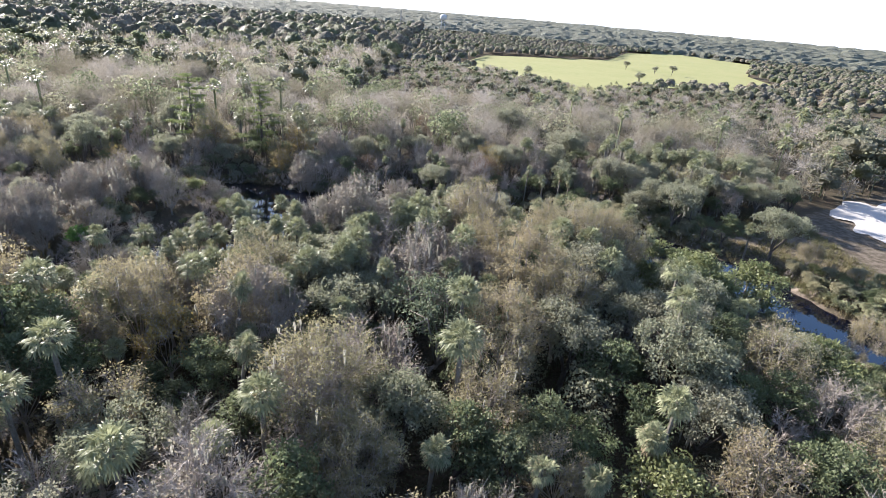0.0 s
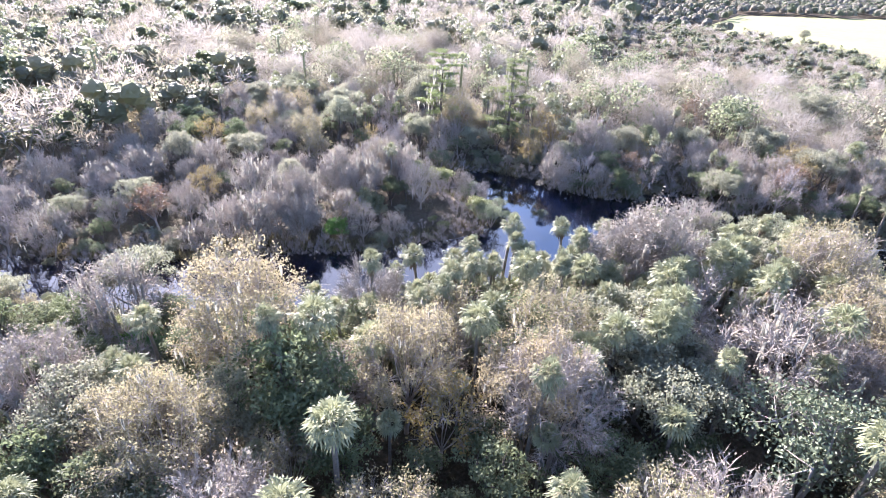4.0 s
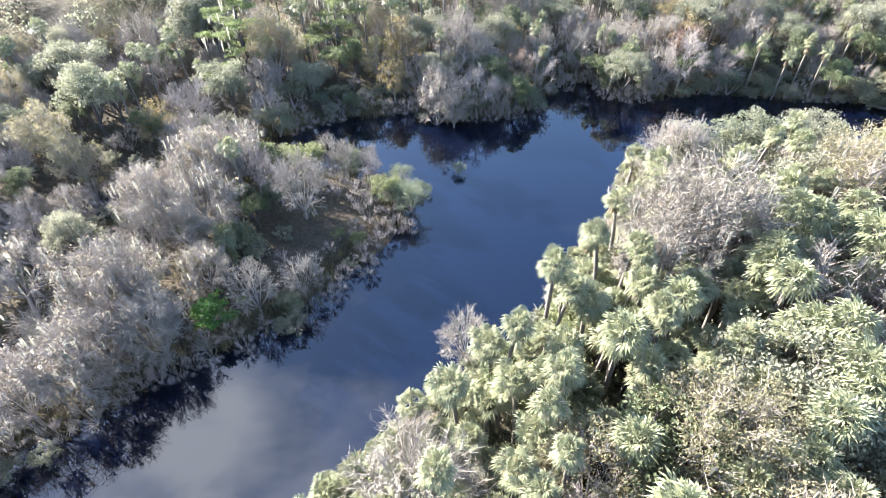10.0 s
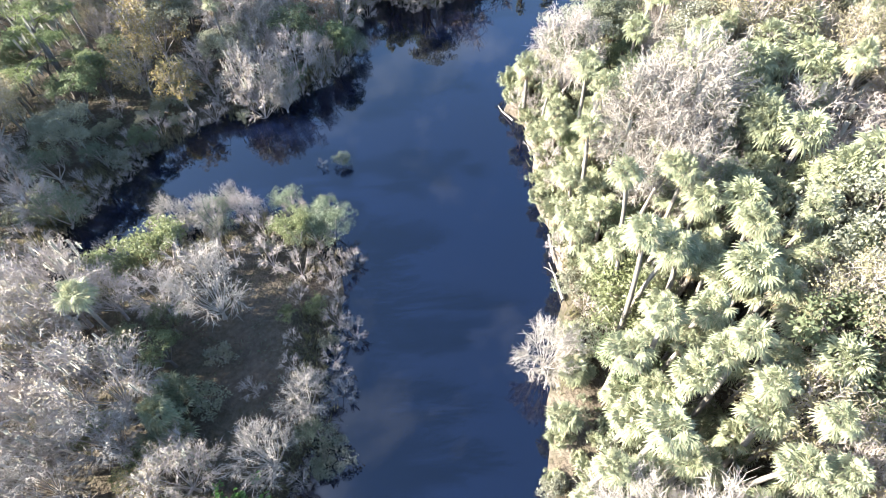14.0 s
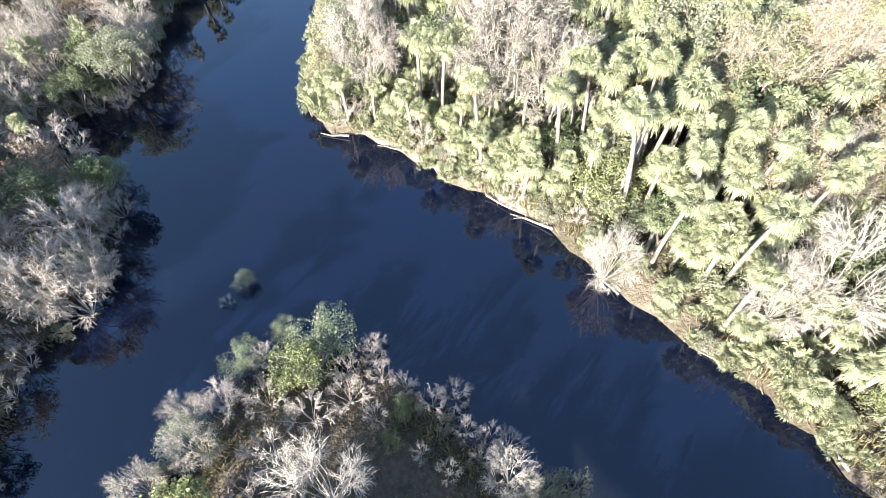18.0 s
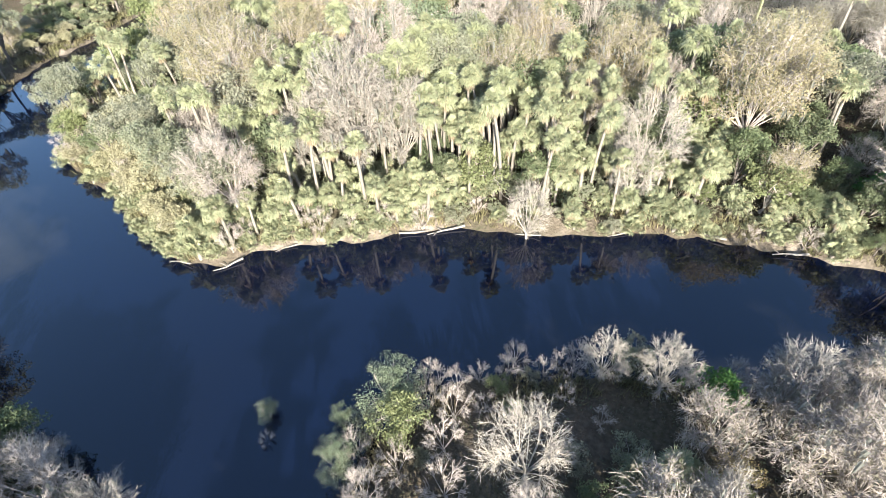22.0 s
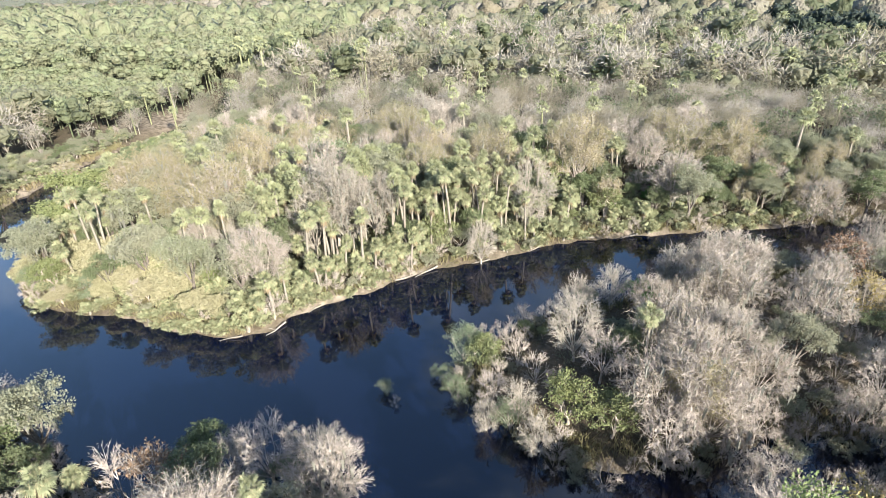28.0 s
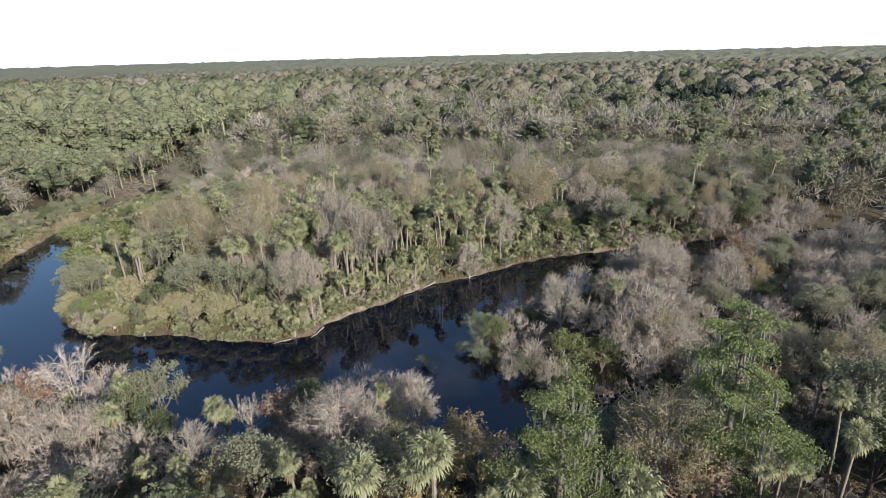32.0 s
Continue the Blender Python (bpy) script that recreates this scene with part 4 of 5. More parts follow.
# ---- woods that fill the ground between ----
def mix_for(x, y, d):
    """What grows at a place: kinds with their shares, and how tall."""
    if x < -36 and not south_side(x, y) and y < 118 + 0.35 * min(0, x + 55):
        return [("mossy", 7), ("bare", 3.5), ("oak", 0.9), ("shrub", 1.6), ("twiggy", 2.5), ("green", 0.3), ("white", 1.8), ("palm", 0.2)], 0.95
    if y > 116 + 0.1 * x and x < 44:
        return [("mossy", 5), ("bare", 3.5), ("oak", 2.6), ("shrub", 1.2), ("palm", 0.8), ("green", 1.1), ("twiggy", 1.2), ("tan", 1.2), ("gold", 0.3)], 1.12
    if x > 44 and y > 95 or x > 84:
        return [("oak", 6), ("green", 2.5), ("mossy", 1.8), ("palm", 0.6), ("tan", 0.8)], 1.05
    if x > -9 and y > 84 and d < 4.5:
        return [("reed", 6), ("willow", 0.8), ("lime", 0.6), ("shrub", 1.5), ("palmetto", 1.2), ("twiggy", 1.5)], 1.0
    if d < 3.5:
        return [("palm", 3), ("palmetto", 4), ("green", 1.5), ("shrub", 3), ("twiggy", 1.2)], 0.6
    if x > 30 and d < 24:
        return [("green", 3), ("shrub", 2), ("oak", 2.5), ("palm", 0.7), ("palmetto", 1), ("lime", 0.6), ("tan", 1)], 0.85
    if x > -12 and y > 86:
        return [("oak", 4.5), ("palm", 1.2), ("green", 2.2), ("mossy", 1.2), ("bare", 0.7), ("lime", 0.5), ("palmetto", 1)], 1.15
    if d < 24 and y > 57 - 0.25 * max(0, -20 - x) and -50 < x < 4:
        return [("palm", 18), ("mossy", 1.0), ("bare", 0.5), ("oak", 0.8), ("green", 1.6), ("tan", 0.5)], 1.12
    if y < 52 and x > -32:
        return [("palm", 0.1), ("oak", 4), ("tan", 3), ("bare", 1), ("mossy", 1.6), ("green", 4), ("white", 0.3)], 1.3
    return [("palm", 0.35), ("oak", 3.6), ("tan", 2.4), ("bare", 1.6), ("mossy", 2.4), ("green", 3.4), ("white", 0.5), ("gold", 0.3)], 1.35


SIZE = {"palm": (5.5, 12.0), "palmetto": (1.5, 2.6), "bare": (6.5, 10.5), "mossy": (6.5, 10.5), "oak": (7.5, 11.5), "green": (5, 8.5), "tan": (7.5, 11.5),
        "gold": (5, 8), "shrub": (1.8, 3.4), "twiggy": (2.5, 4.6), "white": (6, 9), "lime": (4, 6), "reed": (2.6, 4.8), "willow": (2, 4)}
PALMS_REST, LEAFY_REST, BARE_REST = [], [], []


def fill(x0, x1, y0, y1, tries):
    r = random.Random(7)
    cell = {}
    for x, y, rad, key in PLACED:
        cell.setdefault((int(x // 6), int(y // 6)), []).append((x, y, rad, key))
    spots = [(r.uniform(x0, x1), r.uniform(y0, y1)) for k in range(tries)]
    sx, sy = np.array(spots).T
    dist = bank_distance(sx, sy)
    dist[inside(CLEARING, sx, sy)] = -9
    counts = {}
    for q in np.argsort(dist + np.where(dist < 0, 1000, 0) + np.random.RandomState(2).uniform(0, 14, tries)):
        (x, y), d = spots[q], dist[q]
        if d < 0.9:
            continue
        # the island's flat eastern edge is open, with few trees
        if -60 < x < -28 and 78 < y < 118 and not south_side(x, y):
            continue
        # the north shore is thin here, with the river in view between the trees
        if -24 < x < 8 and 120 < y < 138 and r.random() < 0.8:
            continue
        mix, tall = mix_for(x, y, d)
        key = r.choices([m[0] for m in mix], [m[1] for m in mix])[0]
        if d < 3.5 and key in ("palm", "oak", "green") and not south_side(x, y):
            key = "twiggy"
        if key == "palm" and not south_side(x, y) and (x < -36 and y < 118 or y > 110 and d < 16):
            key = "mossy"
        lo, hi = SIZE[key]
        h = r.uniform(lo, hi) * tall
        # the east side of the point is low, with the river in view over it
        if x > 48 and y < 92 and d < 24 and south_side(x, y):
            h = min(h, 2.0 + 0.2 * d)
        if x < -34 and south_side(x, y) and d < 18:
            h *= 0.62 if d < 11 else 0.8
        rad = KINDS[key]["r"] * h / KINDS[key]["h"]
        if key == "palm":
            rad = 1.45
        if d < rad * (0.45 if south_side(x, y) else 0.12):
            continue
        i, j = int(x // 6), int(y // 6)
        near = [c for a in (-1, 0, 1) for b in (-1, 0, 1) for c in cell.get((i + a, j + b), ())]
        gap = 0.4 if key == "palm" and x > -48 else 0.72 if x < -36 and key in ("mossy", "bare", "white") else 0.6
        if any(math.hypot(x - c[0], y - c[1]) < gap * (rad + c[2]) for c in near):
            continue
        if counts.get(key, 0) >= (150 if key == "shrub" else 285):
            rest = PALMS_REST if key == "palm" else LEAFY_REST if key in ("oak", "green", "tan") else BARE_REST if key in ("mossy", "bare") else None
            if rest is not None:
                rest.append((x, y, gz(x, y), h / 11, r.uniform(0, 6.28)))
                cell.setdefault((i, j), []).append((x, y, rad, key))
            continue
        plant(key, x, y, h)
        cell.setdefault((i, j), []).append((x, y, rad, key))
        counts[key] = counts.get(key, 0) + 1


fill(-118, 92, 22, 152, 26000)


def fringe(seed, tries, want, mix, lo, hi, south, tall=1.0, north_of=45):
    """Low plants right at the water's edge, some of them leaning over it."""
    r = random.Random(seed)
    spots = [(r.uniform(-100, 60), r.uniform(north_of, 140)) for k in range(tries)]
    sx, sy = np.array(spots).T
    dist = bank_distance(sx, sy)
    side = south_side(sx, sy)
    taken = [(p[0], p[1], p[2]) for p in PLACED if p[3] in ("palmetto", "shrub", "twiggy", "willow")]
    for (x, y), d, at_south in zip(spots, dist, side):
        if not lo < d < hi or at_south != south or want <= 0:
            continue
        key = r.choices([m[0] for m in mix], [m[1] for m in mix])[0]
        h = KINDS[key]["h"] * r.uniform(0.55, 1.1) * tall
        rad = KINDS[key]["r"] * h / KINDS[key]["h"]
        if any(math.hypot(x - a, y - b) < 0.55 * (rad + c) for a, b, c in taken):
            continue
        plant(key, x, y, h)
        taken.append((x, y, rad))
        want -= 1


fringe(17, 20000, 130, [("palmetto", 5), ("shrub", 2), ("twiggy", 2.5)], -0.2, 2.6, True)
fringe(19, 30000, 290, [("palmetto", 5), ("green", 2.2), ("shrub", 2.4), ("lime", 0.5)], 2.4, 12.0, True, 1.45)
fringe(21, 9000, 60, [("willow", 3), ("green", 2), ("shrub", 1.5)], 0.6, 6.5, False, 1.1, 119)
fringe(18, 16000, 110, [("twiggy", 5), ("shrub", 1.8), ("willow", 1)], -0.4, 2.2, False)


# ---- woods farther off, each kind joined into one ----
def core(b, r, c, rad, tall):
    """A small uneven lump of close foliage."""
    i, n = len(b.v), 6
    for el in (-0.75, 0.0, 0.75):
        for k in range(n):
            a, f = 2 * math.pi * (k + 0.5 * (el == 0)) / n, r.uniform(0.8, 1.15)
            b.v.append((c.x + math.cos(a) * math.cos(el) * rad * f, c.y + math.sin(a) * math.cos(el) * rad * f, c.z + math.sin(el) * tall * f))
    b.v.append((c.x, c.y, c.z + tall * 1.02))
    for j in range(2):
        for k in range(n):
            p, q = i + j * n + k, i + j * n + (k + 1) % n
            b.f += [(p, q, q + n), (p, q + n, p + n)]
    b.f += [(i + 2 * n + k, i + 2 * n + (k + 1) % n, i + 3 * n) for k in range(n)]


def leaf_cloud(r, height, width, n, size, low=0.3, dense=True):
    """Points and faces of a far tree: a stem and uneven clumps of leaves."""
    b = Buf()
    lobes = [(Vector((r.gauss(0, width * 0.2), r.gauss(0, width * 0.2), height * r.uniform(low + 0.15, 0.85))), r.uniform(0.15, 0.27) * width) for k in range(7)]
    b.twig(Vector((0, 0, -1)), Vector((0, 0, height * 0.7)), 0.25)
    for c, rad in lobes if dense else ():
        core(b, r, c, rad * 0.72, rad * 0.6)
    for k in range(n):
        c, rad = r.choice(lobes)
        d = rnd_dir(r, 0.5)
        p = c + Vector((d.x * rad, d.y * rad, d.z * rad * 0.8))
        u, w = rnd_dir(r), rnd_dir(r, 0.5)
        w = (w - u * w.dot(u)).normalized()
        s = size * r.uniform(0.6, 1.3)
        b.quad(p - u * s, p + w * s * 0.7, p + u * s, p - w * s * 0.7)
    return b


def twig_cloud(r, height, width, n, wide=0.09):
    """A far leafless tree: a stem, limbs and puffs of fine twigs."""
    b = Buf()
    b.twig(Vector((0, 0, -1)), Vector((0, 0, height * 0.6)), 0.2)
    for k in range(6):
        a = k * 1.05 + r.uniform(-0.4, 0.4)
        f = 0.12 if k == 0 else r.uniform(0.55, 1.0)
        c = Vector((math.cos(a) * width * 0.3 * f, math.sin(a) * width * 0.3 * f, height * r.uniform(0.5, 0.74)))
        b.twig(Vector((0, 0, height * 0.25)), c, 0.12)
        rad = width * r.uniform(0.2, 0.3)
        for q in range(n // 6):
            d = rnd_dir(r, 0.55)
            p = c + d * rad * r.uniform(0.25, 1.0)
            g = (d + 0.75 * rnd_dir(r)).normalized()
            x = g.cross(rnd_dir(r)).normalized() * r.uniform(0.6, 1.2) * wide
            b.tri(p + x, p - x, p + g * rad * r.uniform(0.35, 0.75))
    return b


def palm_cloud(r, height):
    b = Buf()
    b.tube([Vector((0, 0, -0.5)), Vector((0, 0, height))], [0.2, 0.16], 4)
    top = Vector((0, 0, height))
    for k in range(20):
        a, el = k * 2.4, radians(85 - 115 * k / 20)
        out = Vector((math.cos(el) * math.cos(a), math.cos(el) * math.sin(a), math.sin(el)))
        fan_leaf(b, r, top, out, 0.9, 1.1, 4)
    return b


def joined(name, bufs, places, mat, label, category, smooth=False):
    """Many far trees as one mesh. places: rows of x, y, z, scale, turn."""
    vs, loops, sizes, at = [], [], [], 0
    for k, b in enumerate(bufs):
        rows = places[k::len(bufs)]
        v = np.array(b.v)
        c, s = np.cos(rows[:, 4])[:, None], np.sin(rows[:, 4])[:, None]
        sc = rows[:, 3][:, None]
        x = (v[:, 0] * c - v[:, 1] * s) * sc + rows[:, 0][:, None]
        y = (v[:, 0] * s + v[:, 1] * c) * sc + rows[:, 1][:, None]
        z = v[:, 2] * sc + rows[:, 2][:, None]
        vs.append(np.stack([x, y, z], -1).reshape(-1, 3))
        flat = np.fromiter(itertools.chain.from_iterable(b.f), np.int64)
        loops.append((flat[None, :] + at + (np.arange(len(rows)) * len(v))[:, None]).ravel())
        sizes.append(np.tile([len(f) for f in b.f], len(rows)))
        at += len(rows) * len(v)
    vs, loops, sizes = np.concatenate(vs), np.concatenate(loops), np.concatenate(sizes)
    me = bpy.data.meshes.new(name)
    me.vertices.add(len(vs))
    me.vertices.foreach_set("co", vs.ravel().astype(np.float32))
    me.loops.add(len(loops))
    me.loops.foreach_set("vertex_index", loops.astype(np.int32))
    me.polygons.add(len(sizes))
    me.polygons.foreach_set("loop_start", np.concatenate([[0], np.cumsum(sizes)[:-1]]).astype(np.int32))
    me.materials.append(mat)
    me.update(calc_edges=True)
    me.polygons.foreach_set("use_smooth", np.full(len(sizes), smooth))
    ob = new(name, me)
    return tagged(ob, label, category, kind="stuff")


def ring(seed, inner, outer, area, near_box=None):
    """Random places in the two wedges that come into view, off the water and the field."""
    g = np.random.RandomState(seed)
    n = int(math.pi * (outer ** 2 - inner ** 2) / area)
    rad, a = np.sqrt(g.uniform(inner ** 2, outer ** 2, n)), g.uniform(-math.pi, math.pi, n)
    x, y = -20 + rad * np.sin(a), 95 + rad * np.cos(a)
    # wedge as seen from the walk: northward -65..50 degrees, southward 110..230
    az = np.degrees(a)
    ok = (rad < 190) | ((az > -78) & (az < 64)) | (az > 115) | (az < -122)
    if near_box:
        ok &= ~((x > near_box[0]) & (x < near_box[1]) & (y > near_box[2]) & (y < near_box[3]))
    ok &= (bank_distance(x, y) > 3) & ~(inside(FIELD, x, y) | inside(CLEARING, x, y))
    x, y = x[ok], y[ok]
    z = ground_height(x, y)
    size = (0.6 + 1.15 * g.random_sample(len(x)) ** 1.6) * np.where(y < 22, 1.25, 1.0)
    size = np.where((y > 215) & (x > -40), np.minimum(size, 0.75), size)
    return np.stack([x, y, z, size, g.uniform(0, 6.28, len(x))], -1), g.random_sample(len(x))


if PALMS_REST:
    rest = np.array(PALMS_REST)
    rp = random.Random(31)
    crowns, stems = [], []
    for k in range(3):
        c, st = Buf(), Buf()
        for q in range(32):
            el, az = radians(86 - 122 * (q / 32) ** 0.9), q * 2.4
            fan_leaf(c, rp, Vector((0, 0, 10.6)), Vector((math.cos(el) * math.cos(az), math.cos(el) * math.sin(az), math.sin(el))), rp.uniform(0.7, 1.0), rp.uniform(0.92, 1.15), 12)
        st.tube([Vector((0, 0, -0.3)), Vector((0, 0, 10.6))], [0.22, 0.17], 6)
        crowns.append(c)
        stems.append(st)
    joined("palm_grove", crowns, rest, FAR_PALM, "dense grove of cabbage palms inland", "palms")
    joined("palm_grove_trunks", stems, rest, PALM_BARK, "grey trunks of the inland palm grove", "palms")

BOX = (-118, 92, 22, 152)
if LEAFY_REST:
    joined("grove_leafy", [leaf_cloud(random.Random(41 + k), 11, 9, 800, 0.18, 0.25, False) for k in range(4)], np.array(LEAFY_REST), FAR_LEAF, "dense leafy trees inland from the bank", "woods")
if BARE_REST:
    joined("grove_bare", [twig_cloud(random.Random(45 + k), 11, 8, 1000, 0.024) for k in range(4)], np.array(BARE_REST), FAR_TWIG, "dense grey leafless trees inland", "woods")
rr = random.Random(5)
mid, pick = ring(11, 0, 330, 31, BOX)
mid[:, 3] = np.where((mid[:, 1] < 24) & (mid[:, 1] > -35), np.minimum(mid[:, 3], 1.25), mid[:, 3])
pines = (mid[:, 0] > 95) & (mid[:, 1] < 30) & (mid[:, 1] < 150 - 0.9 * mid[:, 0] + 90)
# the glade's shade is drawn by trees with near-black leaves
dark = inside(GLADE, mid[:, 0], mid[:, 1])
joined("woods_glade_shade", [leaf_cloud(rr, 11, 8, 120, 0.55) for k in range(3)], mid[dark], GLADE_SHADE_LEAF, "near-black trees that paint a shaded clearing in the southern woods", "woods")
mid, pick, pines = mid[~dark], pick[~dark], pines[~dark]
close = ((mid[:, 1] > 150) & (mid[:, 1] < 240) & (np.abs(mid[:, 0] + 30) < 135)) | ((mid[:, 1] < 24) & (mid[:, 1] > -35) & (np.abs(mid[:, 0] + 10) < 110))
for name, zone, fine in (("near", close, True), ("mid", ~close, False)):
    n, s = (560, 0.22) if fine else (190, 0.33)
    t, w = (1100, 0.022) if fine else (210, 0.11)
    for word, lo, hi, bufs, mat, label in (
            ("leafy", 0.0, 0.14, [leaf_cloud(rr, 10, 10, n, s, 0.3, not fine) for k in range(4)], FAR_LEAF, "olive evergreen woods beyond the river"),
            ("olive", 0.14, 0.25, [leaf_cloud(rr, 10.5, 9, n, s, 0.3, not fine) for k in range(4)], FAR_OLIVE, "dark olive oaks among the far woods"),
            ("bare", 0.25, 0.67, [twig_cloud(rr, 10, 9, t, w) for k in range(4)], FAR_TWIG, "grey leafless woods beyond the river"),
            ("tan", 0.67, 0.86, [twig_cloud(rr, 10, 9, t, w) for k in range(3)], FAR_TAN, "tan winter trees among the far woods"),
            ("palms", 0.86, 1.01, [palm_cloud(rr, 9.5) for k in range(3)], FAR_PALM, "scattered cabbage palms in the woods")):
        rows = mid[(pick >= lo) & (pick < hi) & ~pines & zone]
        if len(rows) >= len(bufs):
            joined("woods_" + name + "_" + word, bufs, rows, mat, label, "woods")
joined("woods_mid_green", [leaf_cloud(rr, 10, 7, 190, 0.3) for k in range(4)], mid[pines], FAR_GREEN, "bright green pine woods", "woods")
far, pick = ring(12, 330, 1000, 105)
far[:, 3] *= 1.1
pines = (far[:, 0] > 120) & (far[:, 1] < -60) & (far[:, 1] > -420)


def crown_lump(r, height, width, sprigs):
    """A tree far off: a bumpy crown with a few leaf sprays that break its outline."""
    b = Buf()
    n, rings = 8, 4
    for j in range(rings):
        el = radians((-12, 18, 42, 66)[j])
        for k in range(n):
            a = 2 * math.pi * (k + 0.5 * (j % 2)) / n
            f = r.uniform(0.74, 1.16)
            b.v.append((math.cos(a) * math.cos(el) * width * 0.5 * f, math.sin(a) * math.cos(el) * width * 0.5 * f, height * 0.52 + math.sin(el) * height * 0.45 * f))
    b.v.append((0, 0, height * r.uniform(0.92, 1.08)))
    for j in range(rings - 1):
        for k in range(n):
            p, q = j * n + k, j * n + (k + 1) % n
            b.f += [(p, q, q + n), (p, q + n, p + n)]
    b.f += [((rings - 1) * n + k, (rings - 1) * n + (k + 1) % n, rings * n) for k in range(n)]
    for k in range(sprigs):
        d = rnd_dir(r, 0.6)
        p = Vector((d.x * width * 0.5, d.y * width * 0.5, height * 0.55 + abs(d.z) * height * 0.42))
        u, w = rnd_dir(r) * 0.6, rnd_dir(r, 0.5) * 0.45
        b.quad(p - u, p + w, p + u, p - w)
    return b


# bare and tan crowns carry the shade of their gaps in the base colour
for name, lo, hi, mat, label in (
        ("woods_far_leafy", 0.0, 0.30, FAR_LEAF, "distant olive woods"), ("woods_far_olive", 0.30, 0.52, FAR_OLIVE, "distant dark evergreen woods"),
        ("woods_far_bare", 0.52, 0.86, DIST_BARE_SHADED, "distant grey leafless woods"), ("woods_far_tan", 0.86, 1.01, DIST_TAN_SHADED, "distant tan winter woods")):
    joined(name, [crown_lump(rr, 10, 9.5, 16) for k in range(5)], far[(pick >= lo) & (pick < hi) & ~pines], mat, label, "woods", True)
joined("woods_far_green", [crown_lump(rr, 10, 8, 10) for k in range(4)], far[pines], FAR_GREEN, "distant green pine woods", "woods", True)

# the canopy that runs on to the horizon
ang = np.linspace(-math.pi, math.pi, 721)
rads = 930 * (4880 / 930) ** np.linspace(0, 1, 70)
RA, AN = np.meshgrid(rads, ang)
CX, CY = -20 + RA * np.sin(AN), 95 + RA * np.cos(AN)
gcan = np.random.RandomState(3)
CZ = 6.5 + 2.0 * wave(CX, CY, 0.05) + gcan.uniform(-3.0, 3.0, RA.shape) * np.minimum(1 + RA / 2500, 2.0) + np.clip((RA - 3000) / 190, 0, 9)
CZ = np.where(inside(FIELD, CX, CY), -2.0, CZ)
cv = np.stack([CX, CY, CZ], -1).reshape(-1, 3)
ci = (np.arange(720)[:, None] * 70 + np.arange(69)).ravel()
cme = bpy.data.meshes.new("backdrop_canopy")
cme.from_pydata(cv.tolist(), [], np.stack([ci, ci + 1, ci + 71, ci + 70], -1).tolist())
cme.materials.append(CANOPY)
tagged(new("backdrop_canopy", cme), "flat wooded country running on to the horizon", "woods", kind="structure")

fb = Buf()
fb.v = [(x, y, 1.9) for x, y in FIELD]
fb.f = [tuple(range(len(FIELD)))[::-1]]
tagged(new("field", fb.mesh("field", PASTURE)), "wide yellow-green pasture among the woods", "field", kind="structure")


# ---- low growth under the trees, and dry grass on the banks ----
ug = np.random.RandomState(8)
ux, uy = ug.uniform(-118, 92, 11000), ug.uniform(22, 152, 11000)
ud = bank_distance(ux, uy)
ok = (ud > 0.9) & ~inside(CLEARING, ux, uy)
island = ~south_side(ux, uy) & (ux < -36) & (uy < 118)
ok &= (ud > 1.6) & ~(island & (ug.random_sample(11000) < 0.55))
edge_growth = np.where((ud > 2.5) & (ud < 15) & south_side(ux, uy), 1.5, 0.9)
low = np.stack([ux, uy, ground_height(ux, uy), ug.uniform(0.5, 1.2, 11000) * edge_growth, ug.uniform(0, 6.28, 11000)], -1)[ok]
ru = random.Random(9)


def tuft(r, leaves, width, height, size):
    b = Buf()
    for k in range(leaves):
        spray(b, r, Vector((r.gauss(0, width), r.gauss(0, width), height * r.uniform(0.1, 1.0))), size)
    return b


def grass_tuft(r):
    b = Buf()
    for k in range(12):
        a = r.uniform(0, 6.28)
        p = Vector((r.gauss(0, 0.25), r.gauss(0, 0.25), -0.05))
        w = Vector((math.cos(a), math.sin(a), 0)) * 0.05
        b.tri(p + w, p - w, p + Vector((r.gauss(0, 0.28), r.gauss(0, 0.28), r.uniform(0.5, 1.1))))
    return b


joined("undergrowth", [tuft(ru, 26, 0.75, 1.5, 0.15) for k in range(5)], low, UNDER_LEAF, "dark low undergrowth beneath the trees", "undergrowth")
bx, by = ug.uniform(-100, 90, 60000), ug.uniform(28, 140, 60000)
bd = bank_distance(bx, by)
point = (bx > -14) & (bx < 34) & (by > 88) & (by < 106)
ok = (bd > 0.25) & ((bd < np.where(south_side(bx, by), 2.4, 4.5)) | (point & (bd < 9)) | (inside(CLEARING, bx, by) & (ug.random_sample(60000) < 0.5)))
ok &= wave(bx, by, 0.6) > -0.55
ok &= ~(~south_side(bx, by) & (ug.random_sample(60000) < 0.2))
tall = np.stack([bx, by, ground_height(bx, by), ug.uniform(0.6, 1.5, 60000), ug.uniform(0, 6.28, 60000)], -1)[ok]
joined("bank_grass", [grass_tuft(ru) for k in range(4)], tall, GRASS_TAN, "dry tan grass along the river banks", "grass")


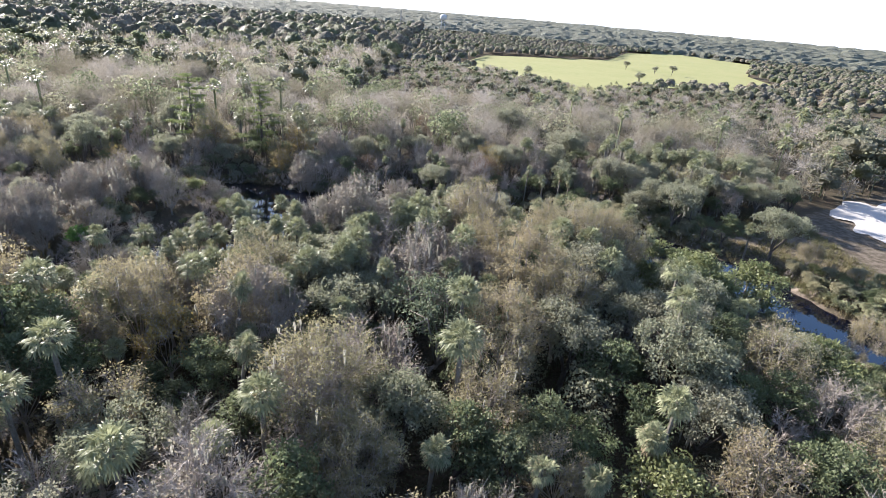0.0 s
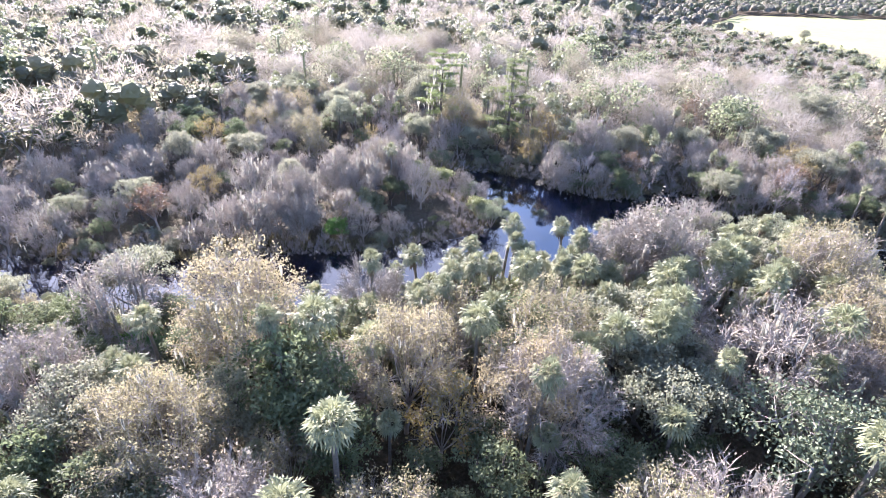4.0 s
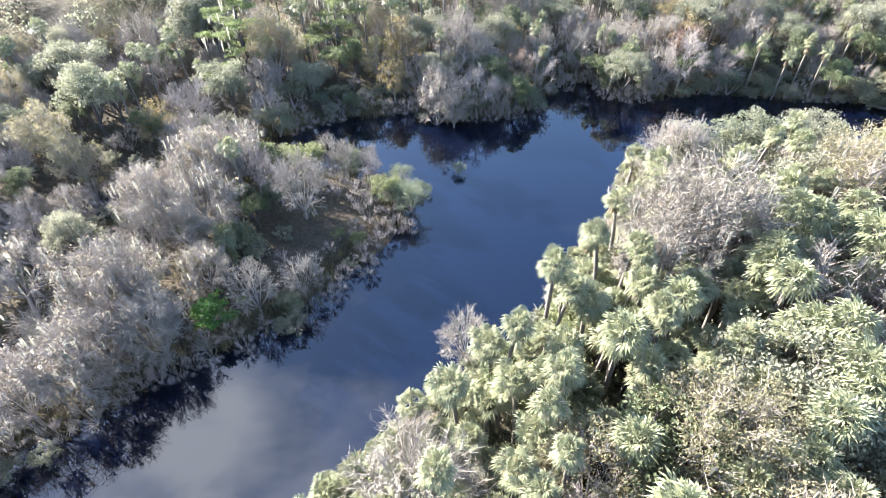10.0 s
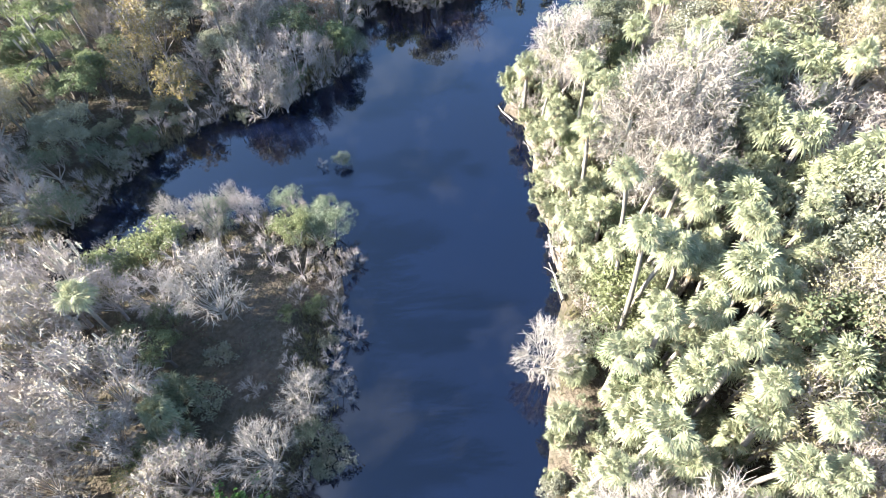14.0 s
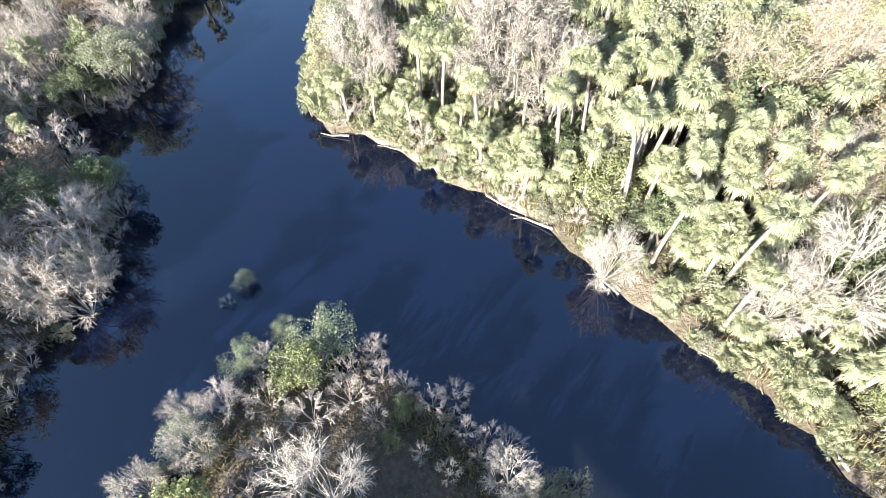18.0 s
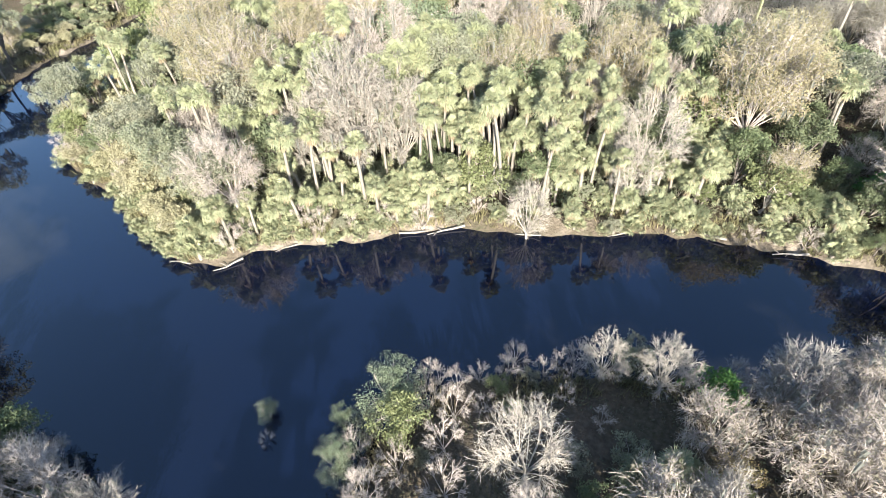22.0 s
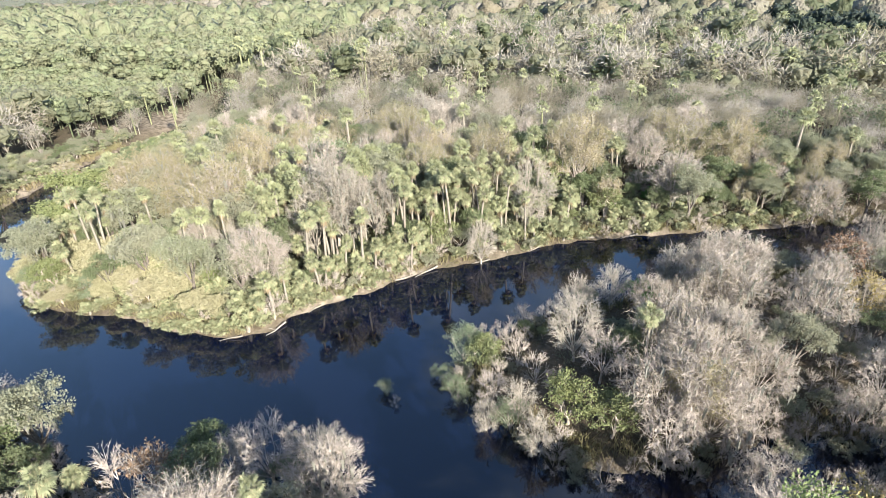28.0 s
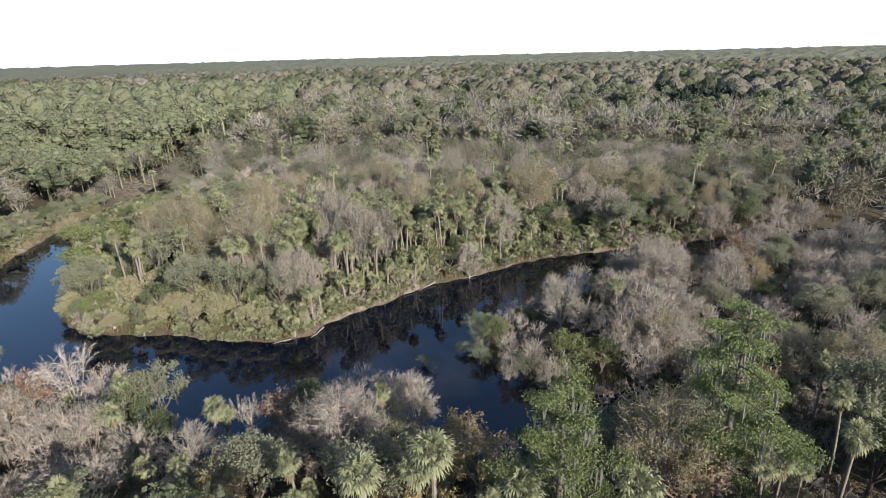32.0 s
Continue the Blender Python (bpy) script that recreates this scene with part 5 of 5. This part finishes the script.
# ---- logs, snags and sand by the water ----
def fallen_log(x, y, z, turn, length, thick, tilt=0.0, forks=2, seed=0):
    r = random.Random(seed)
    b = Buf()
    pts = [Vector((length * t, r.uniform(-0.06, 0.06) * length * t, r.uniform(-0.02, 0.03) * length)) for t in (0, 0.3, 0.6, 1.0)]
    b.tube(pts, [thick, thick * 0.85, thick * 0.65, thick * 0.3], 7)
    for k in range(forks):
        p = pts[0].lerp(pts[3], r.uniform(0.4, 0.85))
        e = p + Vector((r.uniform(0.2, 0.5), r.choice((-1, 1)) * r.uniform(0.3, 0.6), r.uniform(0.05, 0.4))) * length * 0.3
        b.tube([p, p.lerp(e, 0.5) + Vector((0, 0, 0.08)), e], [thick * 0.4, thick * 0.3, thick * 0.1], 5)
    ob = new("fallen_log", b.mesh("fallen_log", WOOD_DEAD, True))
    ob.matrix_basis = pose(x, y, z, 0, -tilt, turn)
    return tagged(ob, "bleached driftwood log lying at the water's edge", "log", "fallen logs")


fallen_log(-28.5, 79, 0.35, 52, 4.6, 0.17, -3, seed=0)
fallen_log(-23.2, 84.8, 0.3, 225, 3.6, 0.13, 0, seed=1)
fallen_log(-36.5, 74.9, 0.35, 25, 3.2, 0.11, -5, seed=2)
fallen_log(-12, 99, 0.3, 75, 3.5, 0.15, -3, seed=3)
fallen_log(-15, 93.6, 0.3, 60, 2.6, 0.09, -6, seed=4)
fallen_log(-53, 62.9, 0.4, 12, 4.2, 0.17, -2, seed=5)
fallen_log(-60.5, 59.9, 0.45, 35, 3.6, 0.15, -4, seed=6)
fallen_log(-44, 67.9, 0.35, 55, 2.8, 0.1, -6, seed=7)
fallen_log(-8, 103.4, 0.3, 20, 3.2, 0.11, -5, seed=8)


def white_sand(cx, cy, rx, ry, turn, seed):
    r = random.Random(seed)
    b = Buf()
    n = 48
    ring_pts = []
    for k in range(n):
        a = 2 * math.pi * k / n
        f = 1 + 0.22 * math.sin(3 * a + seed) + 0.12 * math.sin(7 * a + 2 * seed) + r.uniform(-0.05, 0.05)
        x, y = rx * f * math.cos(a), ry * f * math.sin(a)
        c, s = math.cos(radians(turn)), math.sin(radians(turn))
        ring_pts.append((cx + x * c - y * s, cy + x * s + y * c))
    b.v = [(x, y, gz(cx, cy) + 0.32) for x, y in ring_pts] + [(cx, cy, gz(cx, cy) + 0.42)]
    b.f = [(k, (k + 1) % n, n) for k in range(n)]
    return tagged(new("sand_patch", b.mesh("sand_patch", SAND, True)), "bare white sand patch in the river meadow", "sand", kind="structure")


white_sand(119, 134, 22, 9, 42, 3)

# ---- far off: water tower, mast, farm road ----
tower = new("water_tower")
tower.location = (-5, 1180, 1)
b = Buf()
b.tube([Vector((0, 0, z)) for z in (22, 24, 30, 32, 33)], [4.0, 6.5, 6.5, 4.0, 0.4], 14)
part("tank", b, HAZE_WALL, tower, smooth=True)
for q in range(4):
    b = Buf()
    a = radians(45 + 90 * q)
    b.tube([Vector((6 * math.cos(a), 6 * math.sin(a), 0)), Vector((4.6 * math.cos(a), 4.6 * math.sin(a), 25))], [0.5, 0.4], 6)
    part("leg", b, HAZE_WALL, tower)
tagged(tower, "white water tower on four legs above the woods", "water tower")
mast = new("radio_mast")
mast.location = (-76, 985, 1)
for q in range(3):
    b = Buf()
    a = radians(120 * q)
    b.tube([Vector((1.2 * math.cos(a), 1.2 * math.sin(a), 0)), Vector((0.5 * math.cos(a), 0.5 * math.sin(a), 62))], [0.22, 0.14], 4)
    part("leg", b, STEEL, mast)
for q in range(14):
    b = Buf()
    w = 1.2 - 0.05 * q
    b.tube([Vector((w, 0, 3 + q * 4.2)), Vector((-0.5 * w, 0.87 * w, 4.5 + q * 4.2)), Vector((-0.5 * w, -0.87 * w, 5.8 + q * 4.2))], [0.12] * 3, 4)
    part("brace", b, STEEL, mast)
tagged(mast, "grey steel lattice radio mast above the woods", "radio mast")
for q in range(16):
    b = Buf()
    b.tube([Vector((0, 0, -0.3)), Vector((0, 0, 1.5))], [0.12, 0.12], 6)
    b.tube([Vector((0, 0, 1.3)), Vector((6.8, -4.4, 1.3))], [0.09, 0.09], 4)
    post = new("fence_panel", b.mesh("fence_panel", HAZE_WALL))
    post.location = (185 + 6.8 * q, 440 - 4.4 * q * 0.5, 1.9)
    tagged(post, "white rail fence panel along the pasture", "fence", "pasture fence")
